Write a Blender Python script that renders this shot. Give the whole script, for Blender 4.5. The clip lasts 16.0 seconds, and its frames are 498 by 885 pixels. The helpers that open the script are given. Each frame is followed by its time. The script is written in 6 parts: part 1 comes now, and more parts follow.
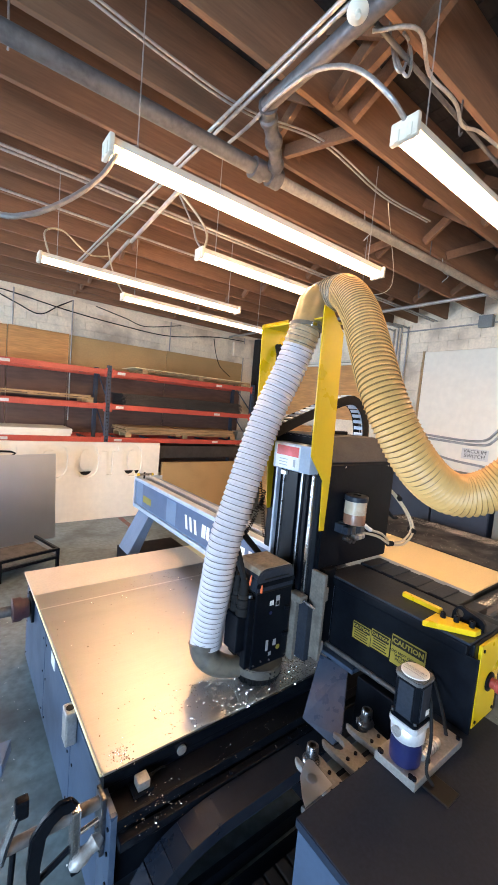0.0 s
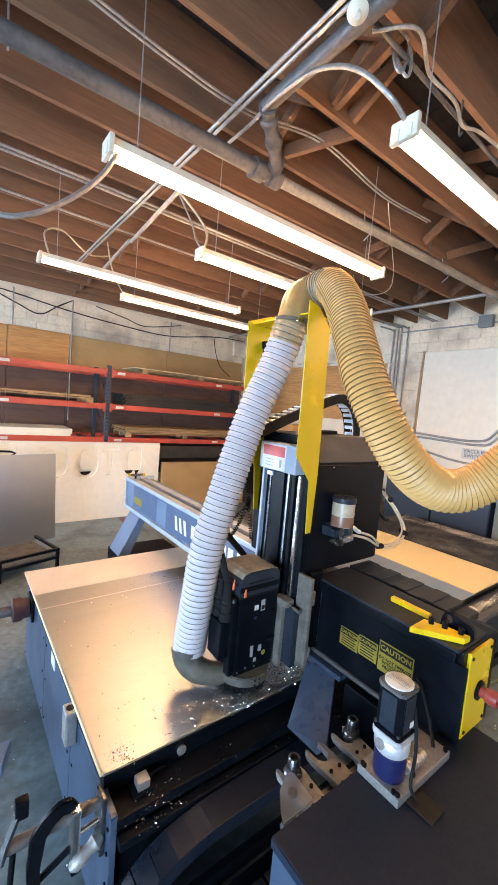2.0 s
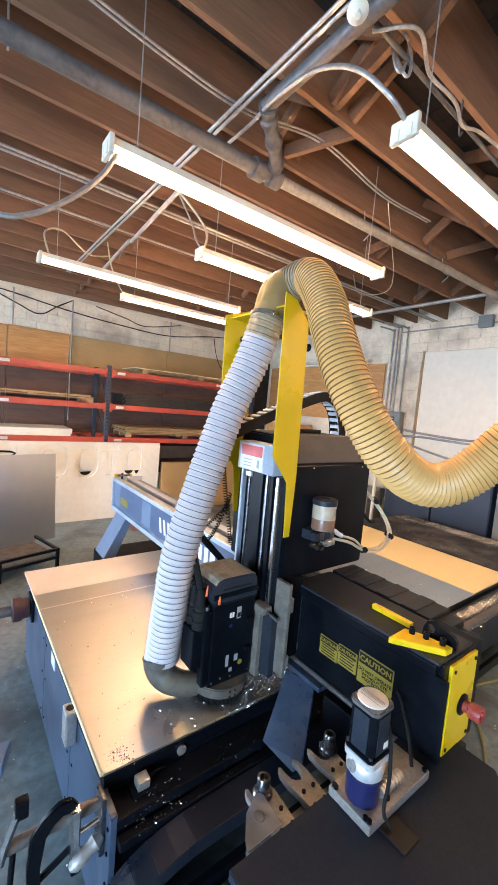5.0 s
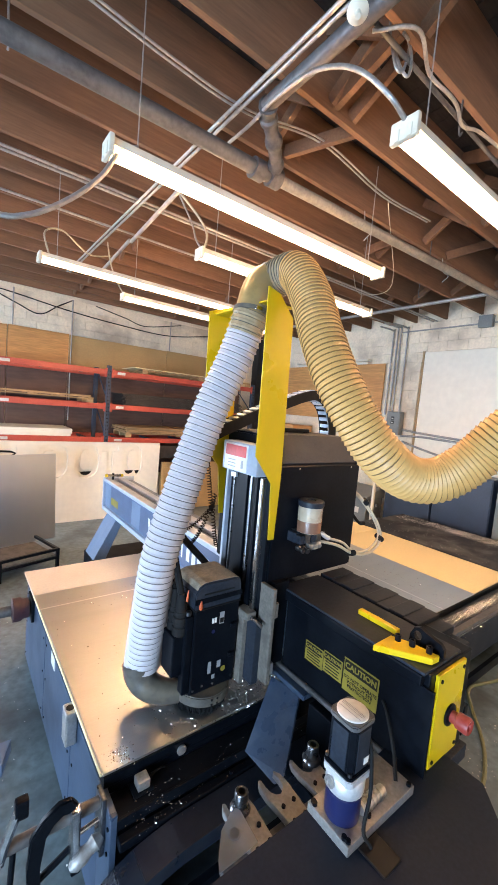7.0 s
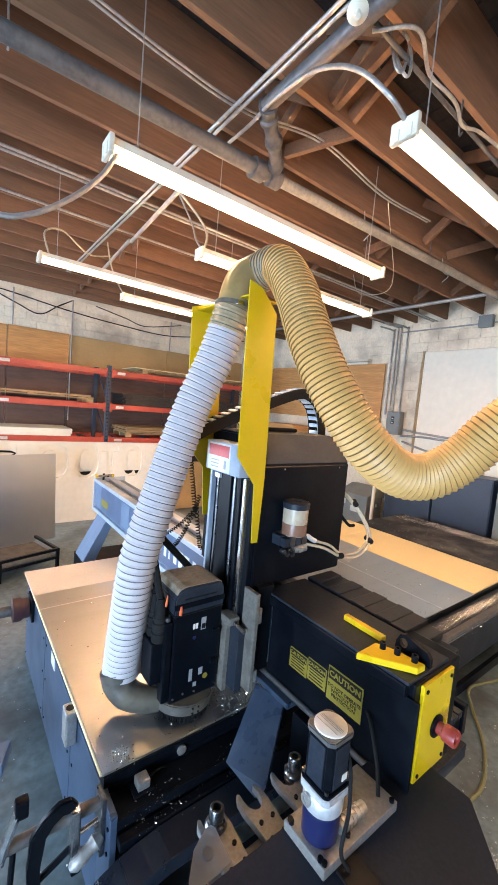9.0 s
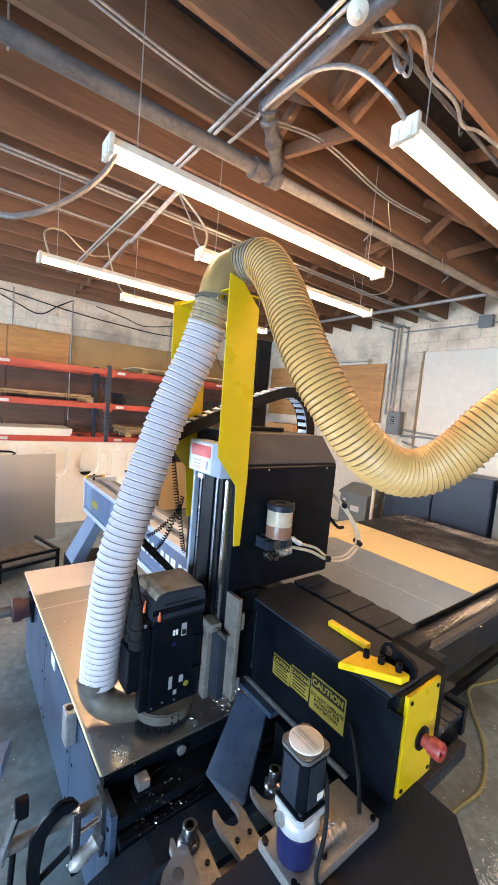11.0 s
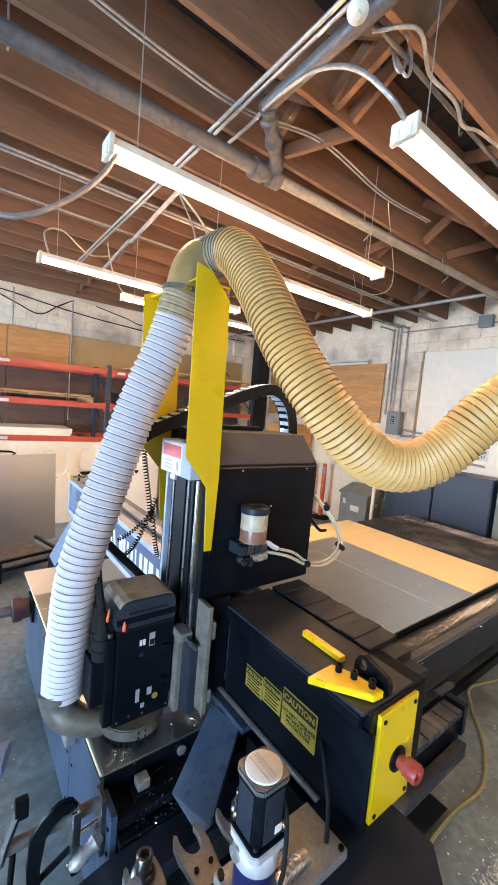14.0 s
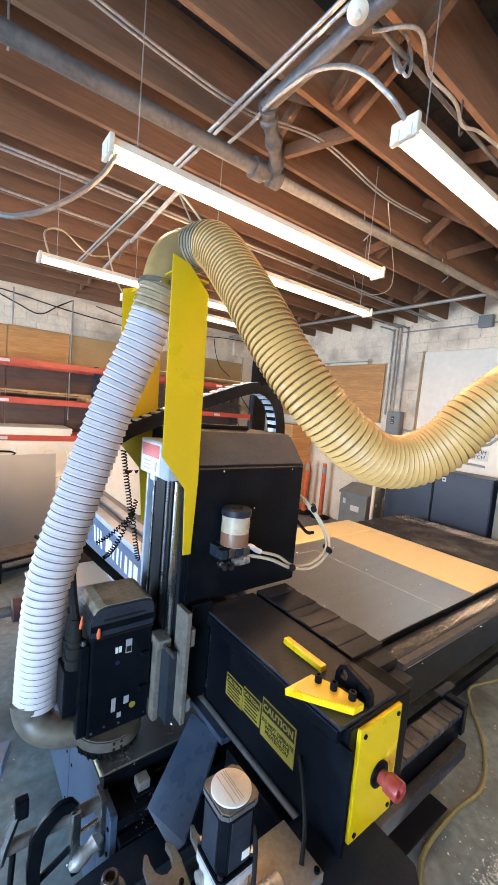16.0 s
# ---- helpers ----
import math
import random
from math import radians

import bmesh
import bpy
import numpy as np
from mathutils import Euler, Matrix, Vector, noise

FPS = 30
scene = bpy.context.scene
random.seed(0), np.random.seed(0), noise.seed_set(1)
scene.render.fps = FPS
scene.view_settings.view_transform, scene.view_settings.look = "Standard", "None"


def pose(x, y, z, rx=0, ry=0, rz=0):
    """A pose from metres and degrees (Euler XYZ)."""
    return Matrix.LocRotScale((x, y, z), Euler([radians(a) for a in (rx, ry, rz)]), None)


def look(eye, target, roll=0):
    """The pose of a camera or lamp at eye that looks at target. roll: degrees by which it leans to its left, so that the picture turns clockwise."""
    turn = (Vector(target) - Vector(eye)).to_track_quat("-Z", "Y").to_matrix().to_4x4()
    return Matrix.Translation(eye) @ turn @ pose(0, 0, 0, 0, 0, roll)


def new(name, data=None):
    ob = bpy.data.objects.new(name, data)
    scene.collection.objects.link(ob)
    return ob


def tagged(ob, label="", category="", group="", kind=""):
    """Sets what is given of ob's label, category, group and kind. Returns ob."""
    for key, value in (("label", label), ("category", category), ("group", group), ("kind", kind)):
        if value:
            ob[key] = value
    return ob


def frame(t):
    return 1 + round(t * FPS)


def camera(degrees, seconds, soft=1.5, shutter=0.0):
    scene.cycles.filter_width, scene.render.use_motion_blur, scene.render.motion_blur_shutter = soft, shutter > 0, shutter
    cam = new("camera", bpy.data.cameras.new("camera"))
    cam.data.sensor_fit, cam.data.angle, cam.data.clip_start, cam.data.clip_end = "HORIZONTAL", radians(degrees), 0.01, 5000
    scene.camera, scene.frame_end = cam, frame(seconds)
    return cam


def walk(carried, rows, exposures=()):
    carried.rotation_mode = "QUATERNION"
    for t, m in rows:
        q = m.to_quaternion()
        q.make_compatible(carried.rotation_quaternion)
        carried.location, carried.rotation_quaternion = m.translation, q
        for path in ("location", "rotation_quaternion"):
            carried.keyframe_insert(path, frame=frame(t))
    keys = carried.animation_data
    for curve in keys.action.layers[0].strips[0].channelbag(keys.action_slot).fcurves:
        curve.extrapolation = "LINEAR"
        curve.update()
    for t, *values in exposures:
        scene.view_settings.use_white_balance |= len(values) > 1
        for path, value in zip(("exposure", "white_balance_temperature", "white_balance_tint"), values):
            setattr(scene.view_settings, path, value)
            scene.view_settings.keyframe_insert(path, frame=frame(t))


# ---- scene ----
# The camera stands still on a high tripod, 2.62 m over the floor.
cam = camera(65.15, 16.0, soft=1.6)
CAM = Matrix(((0.7961, -0.0166, -0.6050, 0.0),
              (-0.5990, 0.1208, -0.7916, 0.0),
              (0.0862, 0.9925, 0.0862, 2.62),
              (0.0, 0.0, 0.0, 1.0)))
walk(cam, [(0.0, CAM), (16.0, CAM)], exposures=[(0.0, 0.86), (16.0, 0.94)])

# ---- world and large lights ----
world = bpy.data.worlds.new("world")
scene.world = world
world.use_nodes = True
wn = world.node_tree.nodes
sky = wn.new("ShaderNodeTexSky")
sky.sky_type = 'NISHITA'
sky.sun_disc = False
sky.sun_elevation, sky.sun_rotation = radians(40), radians(250)
wn["Background"].inputs["Strength"].default_value = 0.12
world.node_tree.links.new(sky.outputs[0], wn["Background"].inputs["Color"])


def area_lamp(name, eye, target, sx, sy, power, colour):
    d = bpy.data.lights.new(name, 'AREA')
    d.shape, d.size, d.size_y, d.energy, d.color = 'RECTANGLE', sx, sy, power, colour
    ob = new(name, d)
    ob.matrix_basis = look(eye, target)
    return ob


# daylight through the two open roller doors in the west wall
area_lamp("door_daylight", (-4.95, 7.6, 1.9), (0.0, 6.4, 1.5), 3.5, 3.3, 480, (0.60, 0.765, 1.0))
area_lamp("doorway_daylight", (-4.95, -1.8, 1.7), (1.0, 1.2, 1.0), 3.6, 3.0, 530, (0.50, 0.72, 1.0))
TUBE_COLOUR, TUBE_STRENGTH = (1.0, 0.585, 0.308), 42.0


# ---- materials ----
def material(name, base, rough=0.6, metal=0.0, grain=30.0, var=0.25, bump=0.15, stain=None, stain_scale=2.5,
             stain_amount=0.4, stretch=(1, 1, 1), island=0.0, emit=0.0, coat=0.0, rvar=0.12, spec=0.5, world=False):
    """A surface with fine grain, wide stains, rough relief and, if wanted, a tone of its own for each piece."""
    m = bpy.data.materials.new(name)
    m.use_nodes = True
    nt = m.node_tree
    n, l = nt.nodes, nt.links
    b = n["Principled BSDF"]
    b.inputs["Roughness"].default_value, b.inputs["Metallic"].default_value = rough, metal
    b.inputs["Coat Weight"].default_value = coat
    b.inputs["Specular IOR Level"].default_value = spec
    tc = n.new("ShaderNodeTexCoord")
    mp = n.new("ShaderNodeMapping")
    mp.inputs["Scale"].default_value = stretch
    if world:
        l.new(n.new("ShaderNodeNewGeometry").outputs["Position"], mp.inputs["Vector"])
    else:
        l.new(tc.outputs["Object"], mp.inputs["Vector"])
    fine = n.new("ShaderNodeTexNoise")
    fine.inputs["Scale"].default_value, fine.inputs["Detail"].default_value = grain, 6.0
    l.new(mp.outputs[0], fine.inputs["Vector"])
    wide = n.new("ShaderNodeTexNoise")
    wide.inputs["Scale"].default_value, wide.inputs["Detail"].default_value = stain_scale, 5.0
    l.new(mp.outputs[0], wide.inputs["Vector"])
    dark = tuple(c * (1 - var) for c in base)
    light = tuple(min(1.0, c * (1 + var)) for c in base)
    r1 = n.new("ShaderNodeValToRGB")
    r1.color_ramp.elements[0].color, r1.color_ramp.elements[1].color = (*dark, 1), (*light, 1)
    r1.color_ramp.elements[0].position, r1.color_ramp.elements[1].position = 0.3, 0.7
    l.new(fine.outputs[0], r1.inputs[0])
    r2 = n.new("ShaderNodeValToRGB")
    r2.color_ramp.elements[0].position, r2.color_ramp.elements[1].position = 0.46, 0.68
    r2.color_ramp.elements[0].color, r2.color_ramp.elements[1].color = (0, 0, 0, 1), (stain_amount,) * 3 + (1,)
    l.new(wide.outputs[0], r2.inputs[0])
    mix = n.new("ShaderNodeMix")
    mix.data_type = 'RGBA'
    l.new(r2.outputs[0], mix.inputs[0])
    l.new(r1.outputs[0], mix.inputs[6])
    mix.inputs[7].default_value = (*(stain or tuple(c * 0.55 for c in base)), 1)
    out = mix.outputs[2]
    if island:
        oi = n.new("ShaderNodeObjectInfo")
        ge = n.new("ShaderNodeNewGeometry")
        ad = n.new("ShaderNodeMath")
        ad.operation = 'ADD'
        l.new(oi.outputs["Random"], ad.inputs[0])
        l.new(ge.outputs["Random Per Island"], ad.inputs[1])
        mr = n.new("ShaderNodeMapRange")
        mr.inputs[2].default_value = 2.0
        mr.inputs[3].default_value, mr.inputs[4].default_value = 1 - island, 1 + island
        l.new(ad.outputs[0], mr.inputs[0])
        hs = n.new("ShaderNodeHueSaturation")
        l.new(mr.outputs[0], hs.inputs["Value"])
        l.new(out, hs.inputs["Color"])
        out = hs.outputs[0]
    l.new(out, b.inputs["Base Color"])
    rr = n.new("ShaderNodeMapRange")
    rr.inputs[3].default_value, rr.inputs[4].default_value = max(0.03, rough - rvar), min(1, rough + rvar)
    l.new(wide.outputs[0], rr.inputs[0])
    l.new(rr.outputs[0], b.inputs["Roughness"])
    if bump:
        bp = n.new("ShaderNodeBump")
        bp.inputs["Strength"].default_value, bp.inputs["Distance"].default_value = bump, 0.004
        l.new(fine.outputs[0], bp.inputs["Height"])
        l.new(bp.outputs[0], b.inputs["Normal"])
    if emit:
        l.new(out, b.inputs["Emission Color"])
        b.inputs["Emission Strength"].default_value = emit
    return m


M = {
    "concrete": material("concrete_floor", (0.140, 0.182, 0.192), 0.38, grain=14, var=0.3, bump=0.2, stain=(0.055, 0.06, 0.062), stain_scale=1.7, stain_amount=0.8),
    "wall": material("painted_block", (0.85, 0.745, 0.585), 0.75, grain=22, var=0.09, bump=0.35, stain=(0.36, 0.29, 0.22), stain_scale=1.5, stain_amount=0.75, island=0.05, world=True),
    "mortar": material("painted_mortar", (0.85, 0.745, 0.585), 0.85, grain=30, var=0.1, stain_scale=1.2),
    "whiteboard": material("white_panel", (0.85, 0.80, 0.685), 0.55, grain=9, var=0.04, bump=0.04, stain_scale=0.8, stain_amount=0.12),
    "plywood": material("plywood", (0.54, 0.275, 0.095), 0.6, grain=7, var=0.2, bump=0.1, stretch=(0.5, 0.5, 5), stain=(0.38, 0.18, 0.07), stain_scale=1.6, stain_amount=0.6, island=0.15),
    "joist": material("old_joist_wood", (0.182, 0.093, 0.049), 0.8, grain=9, var=0.15, bump=0.25, stretch=(0.6, 8, 8), stain_scale=1.0, stain_amount=0.6, island=0.3),
    # wood taken near black so its colour holds the shade above the joists
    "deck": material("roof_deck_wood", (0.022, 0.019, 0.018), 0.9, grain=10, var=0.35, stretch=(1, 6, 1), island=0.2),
    "timber": material("pale_timber", (0.42, 0.27, 0.13), 0.7, grain=8, var=0.25, stretch=(0.6, 8, 8), stain_amount=0.35, island=0.2),
    "mdf": material("mdf_board", (0.80, 0.68, 0.40), 0.7, grain=60, var=0.07, bump=0.05, stain_scale=1.5, stain_amount=0.15, stain=(0.70, 0.59, 0.38)),
    "cardboard": material("brown_sheet", (0.46, 0.305, 0.135), 0.75, grain=40, var=0.1, stain_amount=0.2, island=0.2),
    "black_sheet": material("dark_sheet_stock", (0.035, 0.032, 0.030), 0.45, grain=12, var=0.3, island=0.4),
    "aluminium": material("brushed_aluminium_sheet", (0.42, 0.445, 0.465), 0.33, 0.92, grain=90, var=0.04, bump=0.03, stretch=(0.15, 4, 1), stain=(0.375, 0.395, 0.415), stain_scale=1.6, stain_amount=0.35, rvar=0.07),
    "steel": material("bright_steel", (0.62, 0.62, 0.63), 0.25, 1.0, grain=60, var=0.15, bump=0.05),
    "cast_alu": material("cast_aluminium", (0.52, 0.51, 0.50), 0.45, 0.85, grain=80, var=0.12, bump=0.1, stain=(0.25, 0.23, 0.2), stain_scale=12),
    "galv": material("galvanised_conduit", (0.40, 0.39, 0.375), 0.5, 0.75, grain=40, var=0.2, stain_scale=6),
    "pipe": material("dark_iron_pipe", (0.085, 0.083, 0.085), 0.5, 0.3, grain=30, var=0.3, stain=(0.16, 0.15, 0.14), stain_scale=4),
    "beam_blue": material("machine_blue_grey_paint", (0.135, 0.19, 0.285), 0.38, grain=60, var=0.07, bump=0.04, stain_scale=5, stain_amount=0.25),
    "beam_dark": material("printed_blue_band", (0.075, 0.11, 0.19), 0.34, grain=60, var=0.06, bump=0.03, stain_scale=6, stain_amount=0.2),
    "silver_paint": material("pale_grey_rail_paint", (0.44, 0.51, 0.62), 0.33, 0.3, grain=60, var=0.06, bump=0.03, stain_scale=6),
    "base_blue": material("table_side_blue_grey_paint", (0.042, 0.066, 0.112), 0.42, grain=50, var=0.08, bump=0.06, stain=(0.03, 0.042, 0.065), stain_scale=3, stain_amount=0.5),
    "black": material("black_satin_paint", (0.0026, 0.0036, 0.006), 0.38, grain=50, var=0.3, bump=0.06, stain=(0.0075, 0.0095, 0.0125), stain_scale=7, stain_amount=0.4, spec=0.12),
    "black_dusty": material("dusty_black_cover", (0.015, 0.020, 0.030), 0.45, grain=60, var=0.3, bump=0.1, stain=(0.035, 0.038, 0.044), stain_scale=5, stain_amount=0.55, spec=0.22),
    "slab": material("charcoal_cover_paint", (0.011, 0.018, 0.033), 0.55, grain=70, var=0.18, bump=0.08, stain=(0.017, 0.0225, 0.033), stain_scale=3.5, stain_amount=0.6, spec=0.15),
    "rubber": material("black_rubber", (0.007, 0.007, 0.0075), 0.8, grain=40, var=0.25, stain=(0.020, 0.019, 0.018), stain_scale=6, stain_amount=0.45, spec=0.2),
    "yellow": material("safety_yellow_paint", (0.53, 0.36, 0.004), 0.30, grain=50, var=0.02, bump=0.02, stain=(0.47, 0.33, 0.010), stain_scale=5, stain_amount=0.25),
    "sign_yellow": material("sign_yellow_film", (0.25, 0.195, 0.028), 0.4, grain=50, var=0.06, bump=0.0, stain_scale=8),
    "hose_white": material("ribbed_pale_hose", (0.45, 0.43, 0.455), 0.5, grain=40, var=0.06, bump=0.05, stain=(0.53, 0.48, 0.46), stain_scale=8, stain_amount=0.35),
    # groove colour, darkened to hold the shade in the hose's recesses
    "hose_groove_shade": material("shaded_wire_groove", (0.15, 0.13, 0.135), 0.6, grain=40, var=0.2),
    "hose_yellow": material("tan_duct_hose", (0.60, 0.335, 0.108), 0.45, grain=30, var=0.08, bump=0.06, stain=(0.50, 0.29, 0.10), stain_scale=7, stain_amount=0.45, island=0.06),
    # darker tan that puts the shade between ribs into the colour
    "hose_crease_shade": material("hose_crease_shade", (0.20, 0.11, 0.035), 0.6, grain=40, var=0.2),
    "cuff": material("smoked_plastic_duct", (0.085, 0.076, 0.066), 0.35, grain=30, var=0.25, stain=(0.15, 0.125, 0.085), stain_scale=7, stain_amount=0.7),
    "rack_red": material("rack_orange_red_paint", (0.50, 0.078, 0.052), 0.45, grain=40, var=0.1, bump=0.05, stain=(0.40, 0.06, 0.03), stain_scale=6),
    "rack_blue": material("rack_dark_blue_paint", (0.030, 0.050, 0.085), 0.5, grain=40, var=0.15, stain_scale=5),
    "label": material("white_label", (0.66, 0.65, 0.62), 0.5, grain=60, var=0.05, bump=0.0, stain_scale=20, stain_amount=0.2),
    "label_grey": material("grey_print", (0.30, 0.30, 0.31), 0.5, grain=60, var=0.05, bump=0.0),
    "label_red": material("red_print", (0.62, 0.10, 0.10), 0.45, grain=60, var=0.08, bump=0.0),
    "ink": material("black_ink", (0.010, 0.010, 0.0105), 0.4, grain=60, var=0.05, bump=0.0, spec=0.2),
    "sign_box": material("pale_blue_grey_plastic", (0.34, 0.39, 0.47), 0.4, grain=60, var=0.05),
    "cabinet_blue": material("navy_cabinet_paint", (0.026, 0.037, 0.066), 0.42, grain=50, var=0.12, bump=0.04, stain_scale=2, stain_amount=0.35),
    "grey_paint": material("grey_enamel", (0.20, 0.215, 0.21), 0.45, grain=40, var=0.08, bump=0.04, stain_scale=4, stain_amount=0.35),
    "orange": material("orange_plastic", (0.62, 0.12, 0.035), 0.5, grain=30, var=0.08, stain_scale=6),
    "red_knob": material("faded_red_plastic", (0.31, 0.03, 0.022), 0.4, grain=40, var=0.12, stain=(0.36, 0.10, 0.08), stain_scale=20),
    "blue_plastic": material("deep_blue_plastic", (0.010, 0.014, 0.065), 0.35, grain=30, var=0.1),
    "beige": material("aged_clear_jar", (0.44, 0.36, 0.265), 0.3, grain=25, var=0.08, stain_scale=9, stain_amount=0.25),
    "oil": material("brown_oil", (0.22, 0.11, 0.07), 0.25, grain=25, var=0.1),
    "fixture": material("white_fixture_enamel", (0.70, 0.64, 0.52), 0.4, grain=30, var=0.04, bump=0.02, stain_scale=3),
    "brush": material("black_bristles", (0.009, 0.009, 0.0095), 0.85, grain=120, var=0.4, bump=0.5, spec=0.1),
    "clear": material("cloudy_plastic", (0.50, 0.52, 0.55), 0.35, grain=15, var=0.15, stain_scale=6, rvar=0.1),
    "chip": material("aluminium_chip", (0.85, 0.85, 0.86), 0.22, 1.0, grain=200, var=0.1, bump=0.0),
    "dust": material("pale_sawdust", (0.72, 0.69, 0.64), 0.9, grain=200, var=0.15, bump=0.2),
    "tin": material("satin_steel_sheet", (0.58, 0.60, 0.62), 0.36, 1.0, grain=80, var=0.05, bump=0.03, stain=(0.50, 0.51, 0.53), stain_scale=1.8, stain_amount=0.5),
    "yellow_tape": material("yellow_cable_jacket", (0.17, 0.16, 0.065), 0.5, grain=40, var=0.2),
    "cream": material("cream_tubing", (0.44, 0.385, 0.28), 0.4, grain=40, var=0.1),
}
M["maroon"] = material("dull_maroon_plastic", (0.055, 0.021, 0.024), 0.5, grain=30, var=0.15, stain_scale=10)
M["gunmetal"] = material("dark_tool_steel", (0.17, 0.17, 0.18), 0.3, 0.95, grain=60, var=0.2, bump=0.05, stain_scale=12)
M["grey_alu"] = material("dull_grey_aluminium", (0.30, 0.295, 0.29), 0.5, 0.5, grain=70, var=0.15, bump=0.08, stain=(0.16, 0.13, 0.10), stain_scale=9, stain_amount=0.5)
M["tan_dust"] = material("settled_tan_dust", (0.29, 0.25, 0.185), 0.95, grain=90, var=0.2, bump=0.3, stain=(0.10, 0.085, 0.065), stain_scale=9, stain_amount=0.6)
M["amber_duct"] = material("smoky_amber_duct", (0.33, 0.215, 0.083), 0.34, grain=14, var=0.25, stain=(0.16, 0.125, 0.07), stain_scale=7, stain_amount=0.6)
M["grey_dust"] = material("settled_grey_dust", (0.030, 0.033, 0.037), 0.9, grain=90, var=0.2, bump=0.25, stain=(0.06, 0.06, 0.058), stain_scale=6, stain_amount=0.6)
M["bright_cast"] = material("bright_cast_metal", (0.72, 0.72, 0.74), 0.38, 0.55, grain=80, var=0.08, bump=0.06, stain=(0.5, 0.5, 0.5), stain_scale=20, stain_amount=0.3)
M["leg_blue"] = material("glossy_leg_blue_paint", (0.036, 0.055, 0.092), 0.30, grain=60, var=0.1, bump=0.04, stain=(0.10, 0.13, 0.17), stain_scale=11, stain_amount=0.35)
M["dusty_table"] = material("dust_smeared_black_top", (0.026, 0.030, 0.037), 0.6, grain=50, var=0.35, bump=0.1, stain=(0.20, 0.20, 0.20), stain_scale=2.6, stain_amount=0.6, spec=0.2)
M["grey_pipe"] = material("dull_grey_pipe", (0.25, 0.225, 0.19), 0.6, 0.15, grain=40, var=0.2, stain=(0.14, 0.12, 0.10), stain_scale=3, stain_amount=0.6)
M["bright_yellow"] = material("bright_yellow_enamel", (0.76, 0.52, 0.006), 0.32, grain=50, var=0.02, bump=0.02, stain=(0.66, 0.47, 0.012), stain_scale=6, stain_amount=0.25)
# dark brown that holds the shade cast behind the loaded shelves
M["hardboard"] = material("rack_shade_brown", (0.115, 0.066, 0.054), 0.7, grain=6, var=0.2, stretch=(0.6, 0.6, 3), stain=(0.20, 0.12, 0.085), stain_scale=1.3, stain_amount=0.5)
M["floor_tape"] = material("worn_red_floor_tape", (0.20, 0.055, 0.05), 0.6, grain=30, var=0.3, stain=(0.12, 0.12, 0.11), stain_scale=8, stain_amount=0.8)
# fibreboard with the cooler daylight at the west end mixed into its colour
M["daylit_board"] = material("board_with_daylight_tint", (0.68, 0.585, 0.475), 0.65, grain=50, var=0.06, bump=0.05, stain_scale=1.5, stain_amount=0.2)
M["dusty_plate"] = material("dust_caked_plate", (0.15, 0.135, 0.115), 0.7, 0.2, grain=60, var=0.2, bump=0.15, stain=(0.07, 0.06, 0.05), stain_scale=9, stain_amount=0.6)
M["chain_gloss"] = material("glossy_chain_cover", (0.0075, 0.011, 0.019), 0.30, grain=40, var=0.2, bump=0.04, stain=(0.018, 0.021, 0.027), stain_scale=6, stain_amount=0.5, spec=0.4)
M["smoky_hose"] = material("smoky_hose_end", (0.34, 0.26, 0.16), 0.3, grain=30, var=0.15, stain=(0.30, 0.21, 0.10), stain_scale=9, stain_amount=0.5)
# rolling marks along x stretch the sheet's reflections across it
an = M["aluminium"].node_tree
tang = an.nodes.new("ShaderNodeCombineXYZ")
tang.inputs[1].default_value = 1.0
an.links.new(tang.outputs[0], an.nodes["Principled BSDF"].inputs["Tangent"])
an.nodes["Principled BSDF"].inputs["Anisotropic"].default_value = 0.88
cn = M["clear"].node_tree.nodes["Principled BSDF"]
cn.inputs["Transmission Weight"].default_value = 0.85
tube_mat = bpy.data.materials.new("lit_fluorescent_tube")
tube_mat.use_nodes = True
tb = tube_mat.node_tree.nodes["Principled BSDF"]
tb.inputs["Base Color"].default_value = (0.9, 0.9, 0.88, 1)
tb.inputs["Emission Color"].default_value = (*TUBE_COLOUR, 1)
tb.inputs["Emission Strength"].default_value = TUBE_STRENGTH


# ---- small building kit ----
ORIGIN = {}


def thing(name, origin, label, category, group="", kind=""):
    ob = new(name)
    ob.empty_display_size = 0.05
    ob.location = origin
    ORIGIN[ob.name] = Vector(origin)
    return tagged(ob, label, category, group, kind)


def finish(name, bm, mats, smooth=False):
    me = bpy.data.meshes.new(name)
    bmesh.ops.recalc_face_normals(bm, faces=bm.faces)
    bm.to_mesh(me)
    bm.free()
    for m in (mats if isinstance(mats, (list, tuple)) else [mats]):
        me.materials.append(m)
    if smooth:
        for p in me.polygons:
            p.use_smooth = True
        me.set_sharp_from_angle(angle=radians(42))
    return me


def part(name, bm, mats, parent, label="", smooth=False):
    """One mesh under a thing or a part; bm is in world coordinates at the clip's start."""
    top = parent if parent.name in ORIGIN else parent.parent
    bmesh.ops.translate(bm, verts=bm.verts, vec=-ORIGIN[top.name])
    ob = new(name, finish(name, bm, mats, smooth))
    ob.parent = parent
    return tagged(ob, label)


def single(name, bm, mats, label, category, group="", kind="", smooth=False):
    ob = new(name, finish(name, bm, mats, smooth))
    return tagged(ob, label, category, group, kind)


